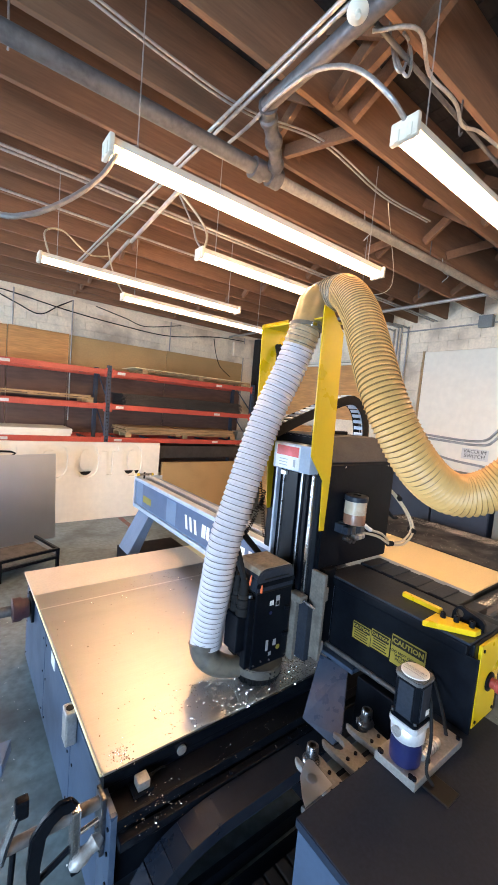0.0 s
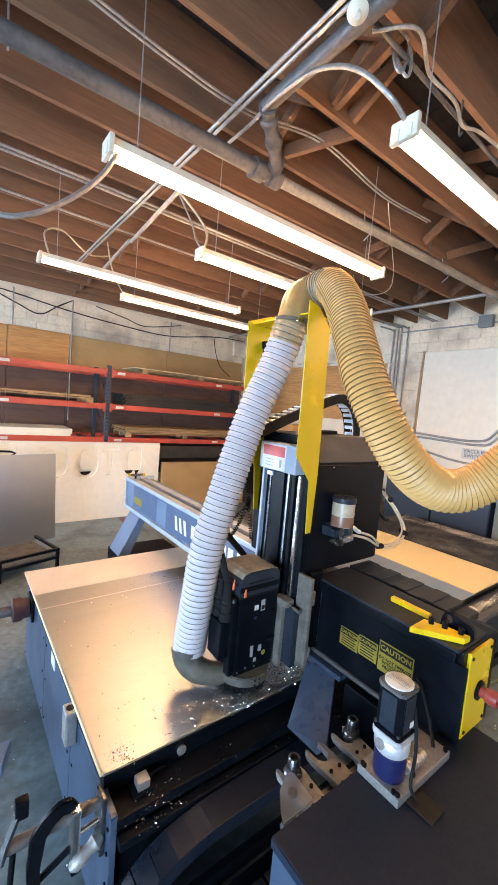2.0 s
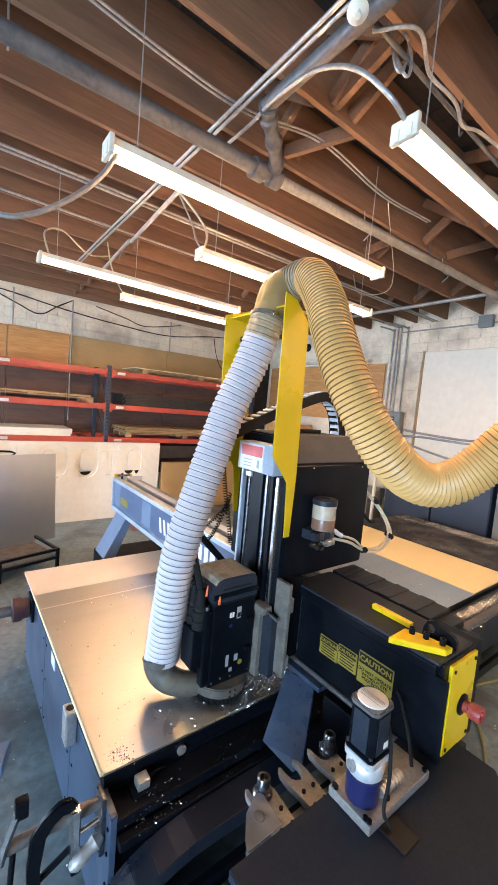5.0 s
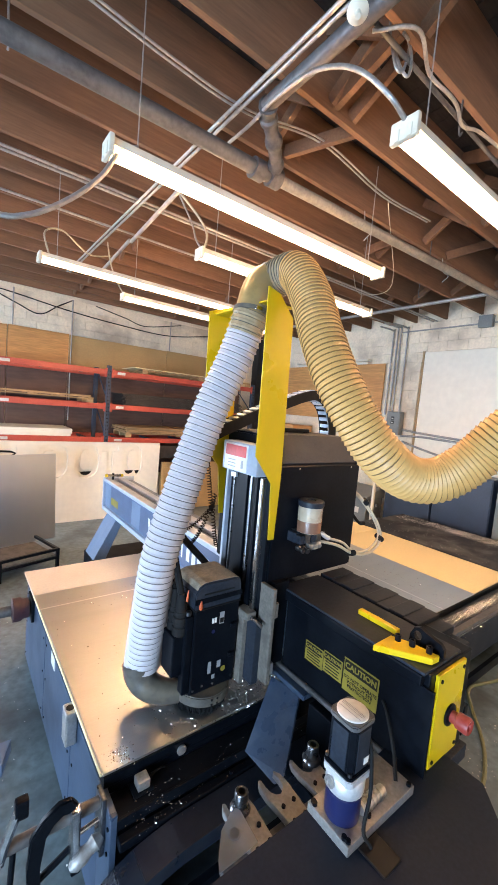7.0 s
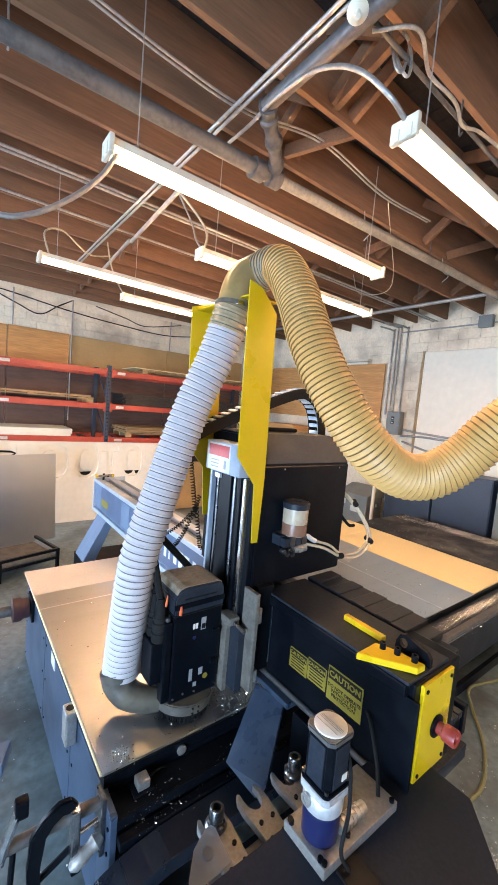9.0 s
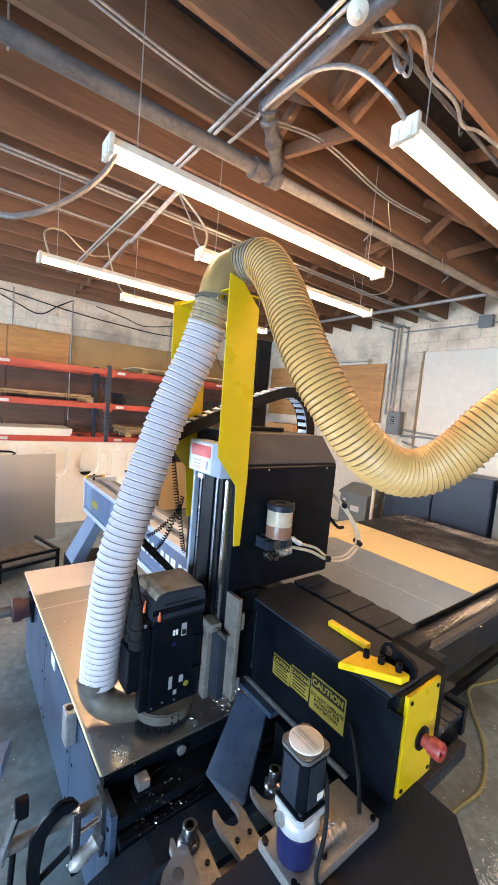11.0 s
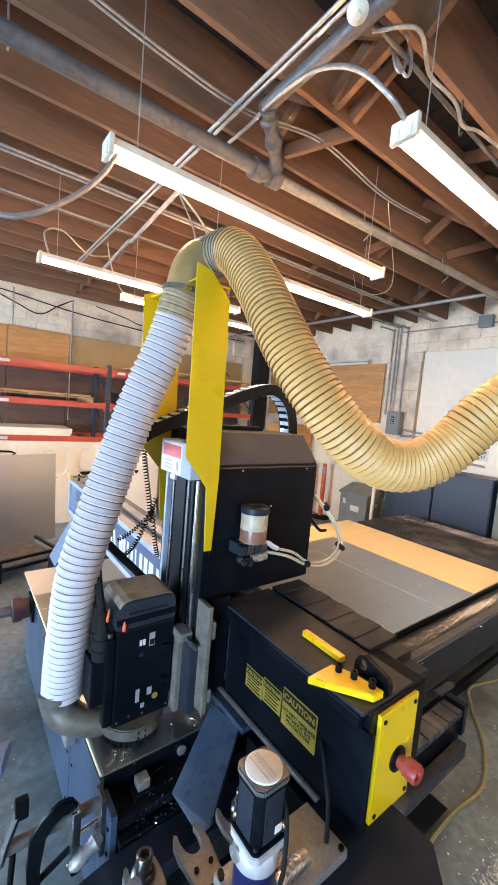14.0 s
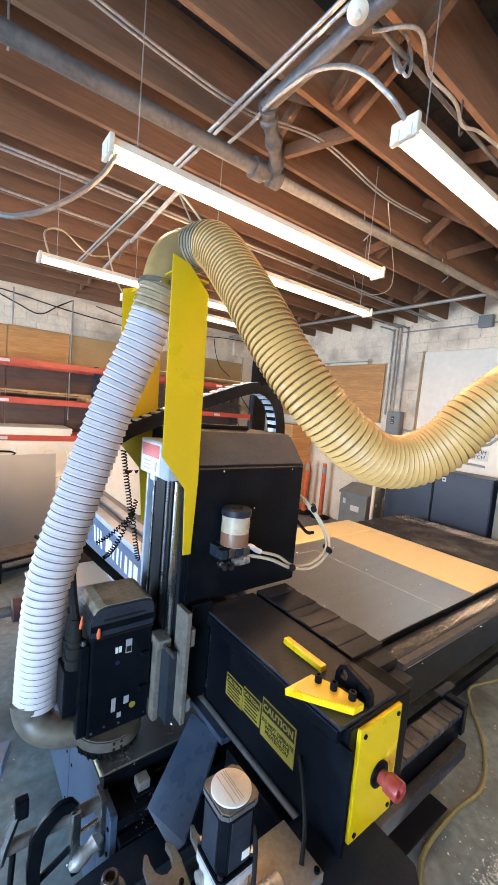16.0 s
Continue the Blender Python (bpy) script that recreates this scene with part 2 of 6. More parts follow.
def box(bm, x0, x1, y0, y1, z0, z1, bev=0.0, m=None, mi=0):
    n0 = len(bm.faces)
    r = bmesh.ops.create_cube(bm, size=1.0)
    vs = r["verts"]
    bmesh.ops.scale(bm, vec=(abs(x1 - x0), abs(y1 - y0), abs(z1 - z0)), verts=vs)
    bmesh.ops.translate(bm, vec=((x0 + x1) / 2, (y0 + y1) / 2, (z0 + z1) / 2), verts=vs)
    fs = {f for v in vs for f in v.link_faces}
    if bev:
        es = list({e for v in vs for e in v.link_edges})
        rb = bmesh.ops.bevel(bm, geom=es, offset=bev, segments=2, affect='EDGES', profile=0.6)
        vs = list({v for f in rb["faces"] for v in f.verts} | {v for v in vs if v.is_valid})
        fs = {f for v in vs for f in v.link_faces}
    for f in fs:
        f.material_index = mi
    if m is not None:
        bmesh.ops.transform(bm, matrix=m, verts=vs)
    return vs


def boxes(*specs, bev=0.0):
    bm = bmesh.new()
    for s in specs:
        box(bm, *s, bev=bev)
    return bm


def cyl(bm, p, q, r0, r1=None, n=16, mi=0):
    p, q = Vector(p), Vector(q)
    d = q - p
    r = bmesh.ops.create_cone(bm, cap_ends=True, segments=n, radius1=r0, radius2=r0 if r1 is None else r1, depth=d.length)
    m = Matrix.Translation((p + q) / 2) @ d.to_track_quat('Z', 'Y').to_matrix().to_4x4()
    bmesh.ops.transform(bm, matrix=m, verts=r["verts"])
    for f in {f for v in r["verts"] for f in v.link_faces}:
        f.material_index = mi
    return r["verts"]


def rod(p, q, r, n=12, r1=None):
    bm = bmesh.new()
    cyl(bm, p, q, r, r1, n)
    return bm


def spline(pts, steps):
    """Points along a smooth curve through pts."""
    pts = [Vector(p) for p in pts]
    out = []
    for i in range(len(pts) - 1):
        a, b = pts[i], pts[i + 1]
        ta = (b - pts[i - 1]) / 2 if i else b - a
        tb_ = (pts[i + 2] - a) / 2 if i + 2 < len(pts) else b - a
        for k in range(steps):
            u = k / steps
            out.append(a * (2 * u**3 - 3 * u**2 + 1) + ta * (u**3 - 2 * u**2 + u) + b * (-2 * u**3 + 3 * u**2) + tb_ * (u**3 - u**2))
    return out + [pts[-1]]


def even(pts, n):
    """n+1 points at even steps along a polyline, and the length."""
    acc = [0.0]
    for a, b in zip(pts, pts[1:]):
        acc.append(acc[-1] + (b - a).length)
    out, j = [], 0
    for k in range(n + 1):
        s = acc[-1] * k / n
        while j < len(acc) - 2 and acc[j + 1] < s:
            j += 1
        u = (s - acc[j]) / max(1e-9, acc[j + 1] - acc[j])
        out.append(pts[j].lerp(pts[j + 1], u))
    return out, acc[-1]


def sweep(bm, pts, radius, n=10, mi=0, cap=True):
    """A tube along pts; radius is a number or a function of the ring's index that gives radius and material."""
    rings, up = [], None
    for i, p in enumerate(pts):
        d = (pts[min(i + 1, len(pts) - 1)] - pts[max(i - 1, 0)]).normalized()
        if up is None:
            up = d.orthogonal().normalized()
        up = (up - d * up.dot(d)).normalized()
        side = d.cross(up)
        r, mat_i = radius(i) if callable(radius) else (radius, mi)
        rings.append(([bm.verts.new(p + (up * math.cos(a) + side * math.sin(a)) * r) for a in
                       (2 * math.pi * k / n for k in range(n))], mat_i))
    for (a, mat_i), (b, _) in zip(rings, rings[1:]):
        for k in range(n):
            f = bm.faces.new((a[k], a[(k + 1) % n], b[(k + 1) % n], b[k]))
            f.material_index = mat_i
    if cap:
        bm.faces.new(rings[0][0][::-1])
        bm.faces.new(rings[-1][0])
    return bm


def tube(pts, r, n=8, steps=8, mi=0):
    return sweep(bmesh.new(), spline(pts, steps), r, n, mi)


def coil(a, b, r, wire, turns, sag=0.0):
    """A coiled cable from a to b."""
    a, b = Vector(a), Vector(b)
    d = (b - a).normalized()
    u = d.orthogonal().normalized()
    w = d.cross(u)
    pts = []
    for k in range(turns * 10 + 1):
        s = k / (turns * 10)
        ang = 2 * math.pi * turns * s
        pts.append(a.lerp(b, s) + Vector((0, 0, -sag * 4 * s * (1 - s))) + (u * math.cos(ang) + w * math.sin(ang)) * r)
    return sweep(bmesh.new(), pts, wire, 5)


def prism(outline, axis, a, b, bev=0.0):
    """A plate: outline of 2D points, pushed along an axis from a to b."""
    bm = bmesh.new()
    k = "xyz".index(axis)

    def at(p, h):
        v = list(p)
        v.insert(k, h)
        return bm.verts.new(v)
    lo, hi = [at(p, a) for p in outline], [at(p, b) for p in outline]
    bm.faces.new(lo), bm.faces.new(hi[::-1])
    n = len(outline)
    for i in range(n):
        bm.faces.new((lo[i], hi[i], hi[(i + 1) % n], lo[(i + 1) % n]))
    if bev:
        bmesh.ops.bevel(bm, geom=list(bm.edges), offset=bev, segments=2, affect='EDGES')
    return bm


def lathe(profile, centre, axis=(0, 0, 1), n=20):
    """A turned body: profile of (radius, height) along the axis from centre."""
    bm = bmesh.new()
    rows = [[bm.verts.new((r * math.cos(2 * math.pi * k / n), r * math.sin(2 * math.pi * k / n), h)) for k in range(n)] for r, h in profile]
    for a, b in zip(rows, rows[1:]):
        for k in range(n):
            bm.faces.new((a[k], a[(k + 1) % n], b[(k + 1) % n], b[k]))
    bm.faces.new(rows[0][::-1]), bm.faces.new(rows[-1])
    m = Matrix.Translation(centre) @ Vector(axis).to_track_quat('Z', 'Y').to_matrix().to_4x4()
    bmesh.ops.transform(bm, matrix=m, verts=bm.verts)
    return bm


def words(text, size, m, depth=0.001, spacing=1.0, bold=0.0):
    """A bmesh of raised letters in the plane of m (x to the right, y up, z towards the reader), centred."""
    cu = bpy.data.curves.new("letters", 'FONT')
    cu.body, cu.size, cu.extrude, cu.align_x, cu.align_y, cu.space_line = text, size, depth, 'CENTER', 'CENTER', spacing
    cu.resolution_u = 2
    cu.offset = bold
    ob = new("letters", cu)
    me = bpy.data.meshes.new_from_object(ob.evaluated_get(bpy.context.evaluated_depsgraph_get()))
    bm = bmesh.new()
    bm.from_mesh(me)
    bmesh.ops.transform(bm, matrix=m, verts=bm.verts)
    bpy.data.objects.remove(ob)
    bpy.data.meshes.remove(me)
    return bm


def facing(p, right, up=(0, 0, 1)):
    """A frame at p for lettering: right is the reading direction."""
    r, u = Vector(right).normalized(), Vector(up).normalized()
    n = r.cross(u)
    return Matrix(((r.x, u.x, n.x, p[0]), (r.y, u.y, n.y, p[1]), (r.z, u.z, n.z, p[2]), (0, 0, 0, 1)))


# ---- large structure ----
XW, YW, XL, YF, ZJ = 7.8, 9.75, -5.0, -4.5, 4.72   # east wall, north wall, west wall, south wall, underside of joists
single("floor", boxes((XL - 0.3, XW + 0.3, YF - 0.3, YW + 0.3, -0.15, 0.0)), M["concrete"], "stained grey concrete workshop floor", "floor", kind="structure")
wall_north = single("wall_north", boxes((XL, XW + 0.25, YW + 0.02, YW + 0.27, 0, 5.6)), M["mortar"], "painted block wall behind the sheet rack", "wall", kind="structure")
wall_east = single("wall_east", boxes((XW + 0.02, XW + 0.27, YF, YW + 0.02, 0, 5.6)), M["mortar"], "off-white painted block wall", "wall", kind="structure")
single("wall_south", boxes((XL - 0.25, XW + 0.27, YF - 0.25, YF, 0, 5.6)), M["wall"], "painted block wall", "wall", kind="structure")
# west wall with two roller doors' openings: y 5.8 to 9.4 and -3.7 to 0.1
single("wall_west", boxes((XL - 0.25, XL, YF, -3.7, 0, 5.6), (XL - 0.25, XL, 0.1, 5.8, 0, 5.6), (XL - 0.25, XL, -3.7, 0.1, 3.3, 5.6), (XL - 0.25, XL, 9.4, YW + 0.27, 0, 5.6), (XL - 0.25, XL, 5.8, 9.4, 3.6, 5.6)),
       M["wall"], "painted block wall with a roller door opening", "wall", kind="structure")
single("ground", boxes((-60, XL - 0.3, -60, 60, -0.2, -0.02)), M["concrete"], "concrete yard outside the door", "ground", kind="structure")

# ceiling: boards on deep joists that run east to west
# the boards' colour includes the dark of the unlit voids
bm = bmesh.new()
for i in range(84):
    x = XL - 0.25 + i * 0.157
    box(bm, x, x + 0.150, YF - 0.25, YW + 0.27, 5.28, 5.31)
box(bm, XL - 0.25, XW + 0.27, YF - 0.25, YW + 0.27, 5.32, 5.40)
single("ceiling", bm, M["deck"], "board roof deck, near black for the shade between joists", "ceiling", kind="structure")
JOISTS = [-3.6, -2.95, -2.3, -1.65, -1.0, -0.35, 0.22, 0.8, 1.44, 2.11, 2.76, 3.42, 4.08, 4.72, 5.30, 5.87, 6.46, 7.06, 7.66, 8.26, 8.86, 9.42]
for i, y in enumerate(JOISTS):
    bm = bmesh.new()
    box(bm, XL, XW, y - 0.022, y + 0.022, ZJ + 0.004 * (i % 3), 5.275, bev=0.004)
    single("joist", bm, M["joist"], "deep brown timber roof joist", "joist", "roof joists", kind="structure")
# lighter bridging struts and ledgers between the joists
def strut(p, q, w=0.045, h=0.09, label="brown timber brace between roof joists", mat="joist"):
    d = Vector(q) - Vector(p)
    bm = bmesh.new()
    L = d.length
    box(bm, -w / 2, w / 2, -h / 2, h / 2, -L / 2, L / 2, bev=0.003,
        m=Matrix.Translation((Vector(p) + Vector(q)) / 2) @ d.to_track_quat('Z', 'Y').to_matrix().to_4x4())
    return single("brace", bm, M[mat], label, "brace", "roof braces", kind="structure")


for x in (1.95, 4.35, 6.4):
    for a, b in zip(JOISTS[7:], JOISTS[8:]):
        if x == 1.95 and a > 2.2 and a < 5:
            continue
        strut((x, a + 0.03, ZJ + 0.06), (x + 0.02, b - 0.03, 5.2))
        strut((x + 0.12, a + 0.03, 5.2), (x + 0.10, b - 0.03, ZJ + 0.06))

for p, q in (((2.26, 2.08, 4.77), (2.37, 1.46, 5.22)), ((2.20, 2.72, 4.80), (2.42, 2.13, 4.80)), ((1.93, 1.46, 4.77), (2.10, 2.08, 4.80)), ((2.36, 2.74, 4.80), (2.62, 3.38, 5.2)),
             ((4.2, 3.40, 4.76), (4.9, 2.78, 5.2)), ((5.0, 2.74, 4.78), (5.9, 2.13, 5.2)), ((2.25, 4.06, 5.2), (2.6, 3.44, 4.78)), ((3.4, 1.46, 4.8), (3.9, 2.08, 5.2))):
    strut(p, q, 0.045, 0.10)

# painted blocks of the two walls
def block_wall(parent, axis, face, a0, a1, z0, z1, skip):
    L, Hh, g = 0.40, 0.20, 0.003
    meshes = {}
    row = 0
    z = z0
    while z < z1 - 0.02:
        hz = min(Hh, z1 - z)
        a = a0 - (L / 2 if row % 2 else 0)
        while a < a1:
            s, e = max(a, a0), min(a + L, a1)
            if e - s > 0.03 and not skip((s + e) / 2, z + hz / 2):
                key = (round(e - s, 3), round(hz, 3))
                if key not in meshes:
                    bm = bmesh.new()
                    w, h2 = (e - s - g) / 2, (hz - g) / 2
                    if axis == 'x':
                        box(bm, -w, w, -0.02, 0.02, -h2, h2, bev=0.0022)
                    else:
                        box(bm, -0.02, 0.02, -w, w, -h2, h2, bev=0.0022)
                    meshes[key] = finish("block", bm, M["wall"])
                ob = new("block", meshes[key])
                j = random.uniform(-0.001, 0.001)
                ob.location = ((s + e) / 2, face + 0.003 + j, z + hz / 2) if axis == 'x' else (face + 0.003 + j, (s + e) / 2, z + hz / 2)
                ob.parent = parent
            a += L
        z += Hh
        row += 1


# ---- fluorescent fixtures ----
def fixture(x0, y, z, sag_group="strip lights"):
    t = thing("strip_light", (x0, y, z), "lit twin-tube fluorescent strip light hanging on wires", "strip light", sag_group)
    L = 2.44
    bm = prism([(y - 0.046, z + 0.044), (y - 0.040, z + 0.088), (y + 0.040, z + 0.088), (y + 0.046, z + 0.044), (y + 0.020, z + 0.040), (y, z + 0.018), (y - 0.020, z + 0.040)], 'x', x0, x0 + L)
    part("housing", bm, M["fixture"], t)
    for s in (-0.036, 0.036):
        part("tube", rod((x0 + 0.03, y + s, z + 0.018), (x0 + L - 0.03, y + s, z + 0.020), 0.015, 10), tube_mat, t, smooth=True)
    for x in (x0, x0 + L):
        bm = boxes((x - 0.014, x + 0.014, y - 0.07, y + 0.07, z - 0.006, z + 0.09), bev=0.006)
        box(bm, x - 0.02, x + 0.02, y - 0.045, y - 0.02, z - 0.004, z + 0.05, bev=0.004)
        box(bm, x - 0.02, x + 0.02, y + 0.02, y + 0.045, z - 0.004, z + 0.05, bev=0.004)
        part("end_cap", bm, M["fixture"], t)
    for x in (x0 + 0.16, x0 + L - 0.16):
        part("hanging_wire", rod((x, y, z + 0.08), (x, y, ZJ + 0.1), 0.004, 6), M["galv"], t)
    return t


LIGHTS = [(0.64, 2.31, 3.91), (0.66, 4.58, 3.91), (1.76, 5.33, 3.91), (1.72, 3.21, 3.91), (1.63, 1.16, 3.91),
          (4.30, -0.35, 3.91), (4.10, -2.0, 3.91)]   # the last two are unseen additions that brighten the floor and east wall
for x, y, z in LIGHTS:
    fixture(x, y, z)

# ---- pipes and conduits under the roof ----
def pipe_run(name, pts, r, mat, label, steps=1, n=12, cat="pipe"):
    return single(name, sweep(bmesh.new(), spline(pts, steps) if steps > 1 else [Vector(p) for p in pts], r, n), M[mat], label, cat, smooth=True)


iron = thing("iron_pipe", (0, 2.7, 4.48), "dark iron air pipe hung along the joists", "pipe")
part("pipe_length", rod((-4.9, 2.75, 4.48), (2.02, 2.62, 4.48), 0.055, 16), M["pipe"], iron, smooth=True)
part("pipe_length", rod((2.02, 2.62, 4.48), (7.75, 2.42, 4.48), 0.044, 16), M["grey_pipe"], iron, "dull grey pipe length", smooth=True)
for x, y in ((1.86, 2.63), (2.02, 2.62)):
    part("coupling", rod((x - 0.05, y, 4.48), (x + 0.05, y, 4.48), 0.078, 16), M["pipe"], iron, smooth=True)
ep = spline([(1.585, 2.18, 4.58), (1.66, 2.27, 4.585), (1.80, 2.38, 4.56), (1.95, 2.52, 4.52), (2.02, 2.62, 4.48)], 10)
part("elbow", sweep(bmesh.new(), ep, lambda i: (0.064 if i % 10 < 3 else 0.050, 0), 14), M["pipe"], iron, smooth=True)
for x in (0.2, 3.3, 4.9):
    part("hanger", tube([(x, 2.69, 4.42), (x, 2.62, 4.48), (x, 2.69, 4.55), (x, 2.72, 4.72)], 0.006, 6), M["galv"], iron)
pipe_run("cross_pipe", [(1.56, -4.4, 4.60), (1.585, 2.2, 4.58)], 0.045, "pipe", "dark iron pipe crossing under the joists", n=16)
for dx in (0.09, 0.13):
    pipe_run("conduit", [(1.58 - dx, -4.4, 4.6), (1.58 - dx, 7.2, 4.6)], 0.013, "galv", "thin steel conduit under the joists", cat="conduit")
pipe_run("conduit", [(6.3, YF + 0.2, 4.62), (6.3, 9.6, 4.62)], 0.03, "galv", "steel conduit crossing under the joists", cat="conduit")
for y in (4.17, 4.24, 5.05):
    pipe_run("conduit", [(-4.9, y, 4.66), (7.6, y, 4.66)], 0.014, "galv", "thin steel conduit along the joists", cat="conduit")


def cable(pts, r, mat, label, cat="cable", steps=8):
    return single("cable", sweep(bmesh.new(), spline(pts, steps), r, 7), M[mat], label, cat, smooth=True)


armour = spline([(1.63, 1.16, 3.99), (1.516, 1.18, 4.05), (1.45, 1.3, 4.185), (1.465, 1.5, 4.334), (1.503, 1.75, 4.456), (1.547, 2.1, 4.53), (1.60, 2.4, 4.57), (1.62, 2.8, 4.60)], 24)
single("armoured_conduit", sweep(bmesh.new(), armour, lambda i: (0.013 if i % 2 else 0.011, 0), 10), M["galv"], "flexible armoured conduit arching to the strip light", "conduit", smooth=True)
cable([(0.80, 2.31, 4.02), (0.70, 2.28, 3.95), (0.60, 2.26, 3.77), (0.453, 2.26, 3.60), (0.278, 2.27, 3.465), (0.12, 2.30, 3.43), (-0.2, 2.4, 3.5), (-0.6, 2.6, 4.7)], 0.014, "galv", "grey flexible conduit drooping from the strip light", "conduit")
for dy, dz in ((0, 0), (0.03, 0.02), (0.075, -0.01), (0.10, 0.03)):
    cable([(-2.0, 2.80 + dy, 5.278), (-0.6, 2.82 + dy, 5.05 + dz), (0.57, 2.82 + dy, 4.98 + dz), (1.0, 2.82 + dy, 4.95 + dz), (1.42, 2.80 + dy, 4.94 + dz), (1.9, 2.78 + dy, 5.0 + dz), (3.2, 2.8 + dy, 5.02 + dz)], 0.008, "cream", "pale cable strung along the roof")
for dy in (0.0, 0.035):
    cable([(0.2, 2.37 + dy, 4.72), (0.99, 2.39 + dy, 4.66), (1.59, 2.40 + dy, 4.66), (2.31, 2.38 + dy, 4.78), (3.3, 2.50 + dy, 4.80), (4.1, 2.47 + dy, 4.82)], 0.008, "galv", "grey cable strung along the roof")
cable([(2.0, 1.6, 4.88), (1.97, 1.5, 4.64), (2.0, 1.45, 4.55), (2.02, 1.45, 4.66), (1.995, 1.5, 4.82), (1.93, 1.55, 4.86), (1.94, 1.5, 4.62), (1.98, 1.47, 4.58), (2.03, 1.48, 4.75), (1.86, 1.4, 4.66)], 0.009, "galv", "grey cable looped under a joist", steps=10)
cable([(1.68, 1.459, 4.6), (1.861, 1.315, 4.62), (2.12, 1.393, 4.60), (2.30, 1.36, 4.56), (2.472, 1.399, 4.6), (2.60, 1.42, 4.56), (2.79, 1.398, 4.6), (3.2, 1.35, 4.6), (4.2, 1.3, 4.72)], 0.011, "galv", "grey cable snaking under the joists")
pipe_run("conduit", [(1.70, 1.46, 4.65), (7.6, 1.55, 4.65)], 0.014, "pipe", "dark conduit under the joists", cat="conduit")
single("round_cover", lathe([(0.045, 0), (0.047, 0.012), (0.036, 0.02), (0.014, 0.024), (0.012, 0.05), (0.002, 0.05)], (1.37, 1.285, 4.38), (-0.3, -0.4, -1), n=24), M["fixture"], "round white cover hung beside the pipe", "cover", smooth=True)
pipe_run("conduit", [(1.37, 1.285, 4.39), (1.42, 1.32, 4.6), (1.45, 1.4, 4.7)], 0.014, "galv", "short steel conduit to the round cover", 4, cat="conduit")
for x, y0, y1 in ((1.80, 5.0, 6.5), (1.72, 3.5, 5.0)):
    pipe_run("conduit", [(x - 0.1, y0, 4.56), (x, y1, 4.55)], 0.022, "galv", "pale steel conduit crossing below the joists", cat="conduit")
cable([(1.6, 3.55, 4.6), (1.78, 3.4, 4.35), (1.80, 3.25, 4.15), (1.76, 3.21, 3.99)], 0.011, "cream", "pale cable dropping to the strip light")
cable([(1.65, 3.6, 4.6), (1.74, 3.45, 4.3), (1.72, 3.3, 4.1), (1.74, 3.21, 3.99)], 0.009, "galv", "grey cable dropping to the strip light")
cable([(0.75, 4.6, 4.0), (0.72, 4.7, 4.25), (0.95, 5.0, 4.42), (1.3, 5.3, 4.35), (1.65, 5.6, 4.5)], 0.009, "cream", "pale cable looping over the strip light")
cable([(1.78, 5.33, 3.98), (1.70, 5.35, 4.1), (1.58, 5.3, 4.3), (1.55, 5.4, 4.6)], 0.009, "cream", "pale cable dropping to the strip light")
cable([(3.3, 2.45, 4.72), (4.3, 3.0, 4.3), (4.6, 3.6, 4.35), (4.75, 3.9, 4.5), (4.75, 4.0, 4.75)], 0.004, "cream", "thin cable slung between the joists")
for x, y in ((4.4, 2.6), (5.6, 3.42), (2.6, 1.44)):
    single("hook", tube([(x, y, 4.74), (x, y, 4.55), (x + 0.02, y, 4.52), (x + 0.04, y, 4.55)], 0.006, 6, 4), M["pipe"], "small steel hook under a joist", "hook")
# cables and stains' wires on the north wall
cable([(-0.5, 9.70, 4.7), (0.712, 9.70, 4.62), (2.0, 9.70, 4.455), (3.2, 9.70, 4.36), (4.484, 9.70, 4.33), (5.86, 9.70, 4.55), (6.9, 9.68, 4.6)], 0.012, "rubber", "dark cable sagging along the block wall")
cable([(0.3, 9.70, 4.68), (1.0, 9.70, 4.4), (1.443, 9.70, 4.26), (1.8, 9.70, 4.5), (2.107, 9.70, 4.70)], 0.012, "rubber", "dark cable sagging along the block wall")
cable([(2.6, 9.70, 4.68), (3.3, 9.70, 4.55), (3.83, 9.69, 4.45), (4.8, 9.70, 4.66)], 0.010, "rubber", "dark cable sagging along the block wall")
cable([(5.85, 9.70, 4.5), (5.95, 9.70, 4.1), (6.13, 9.70, 3.75), (6.5, 9.70, 3.5)], 0.010, "rubber", "dark cable hanging on the block wall")
for x, z0 in ((2.10, 2.0), (0.95, 3.94), (4.5, 3.95), (6.9, 2.2)):
    pipe_run("conduit", [(x, 9.68, z0), (x, 9.68, 4.7)], 0.014, "galv", "steel conduit running up the block wall", cat="conduit")
single("wall_vent", boxes((6.5, 7.15, 9.62, 9.72, 4.12, 4.52), bev=0.01), M["wall"], "whitewashed box high on the block wall", "box")
single("wall_pillar", boxes((7.3, 7.78, 9.45, 9.72, 0, 4.72), bev=0.01), M["deck"], "dark stained pillar in the room's corner", "pillar", kind="structure")

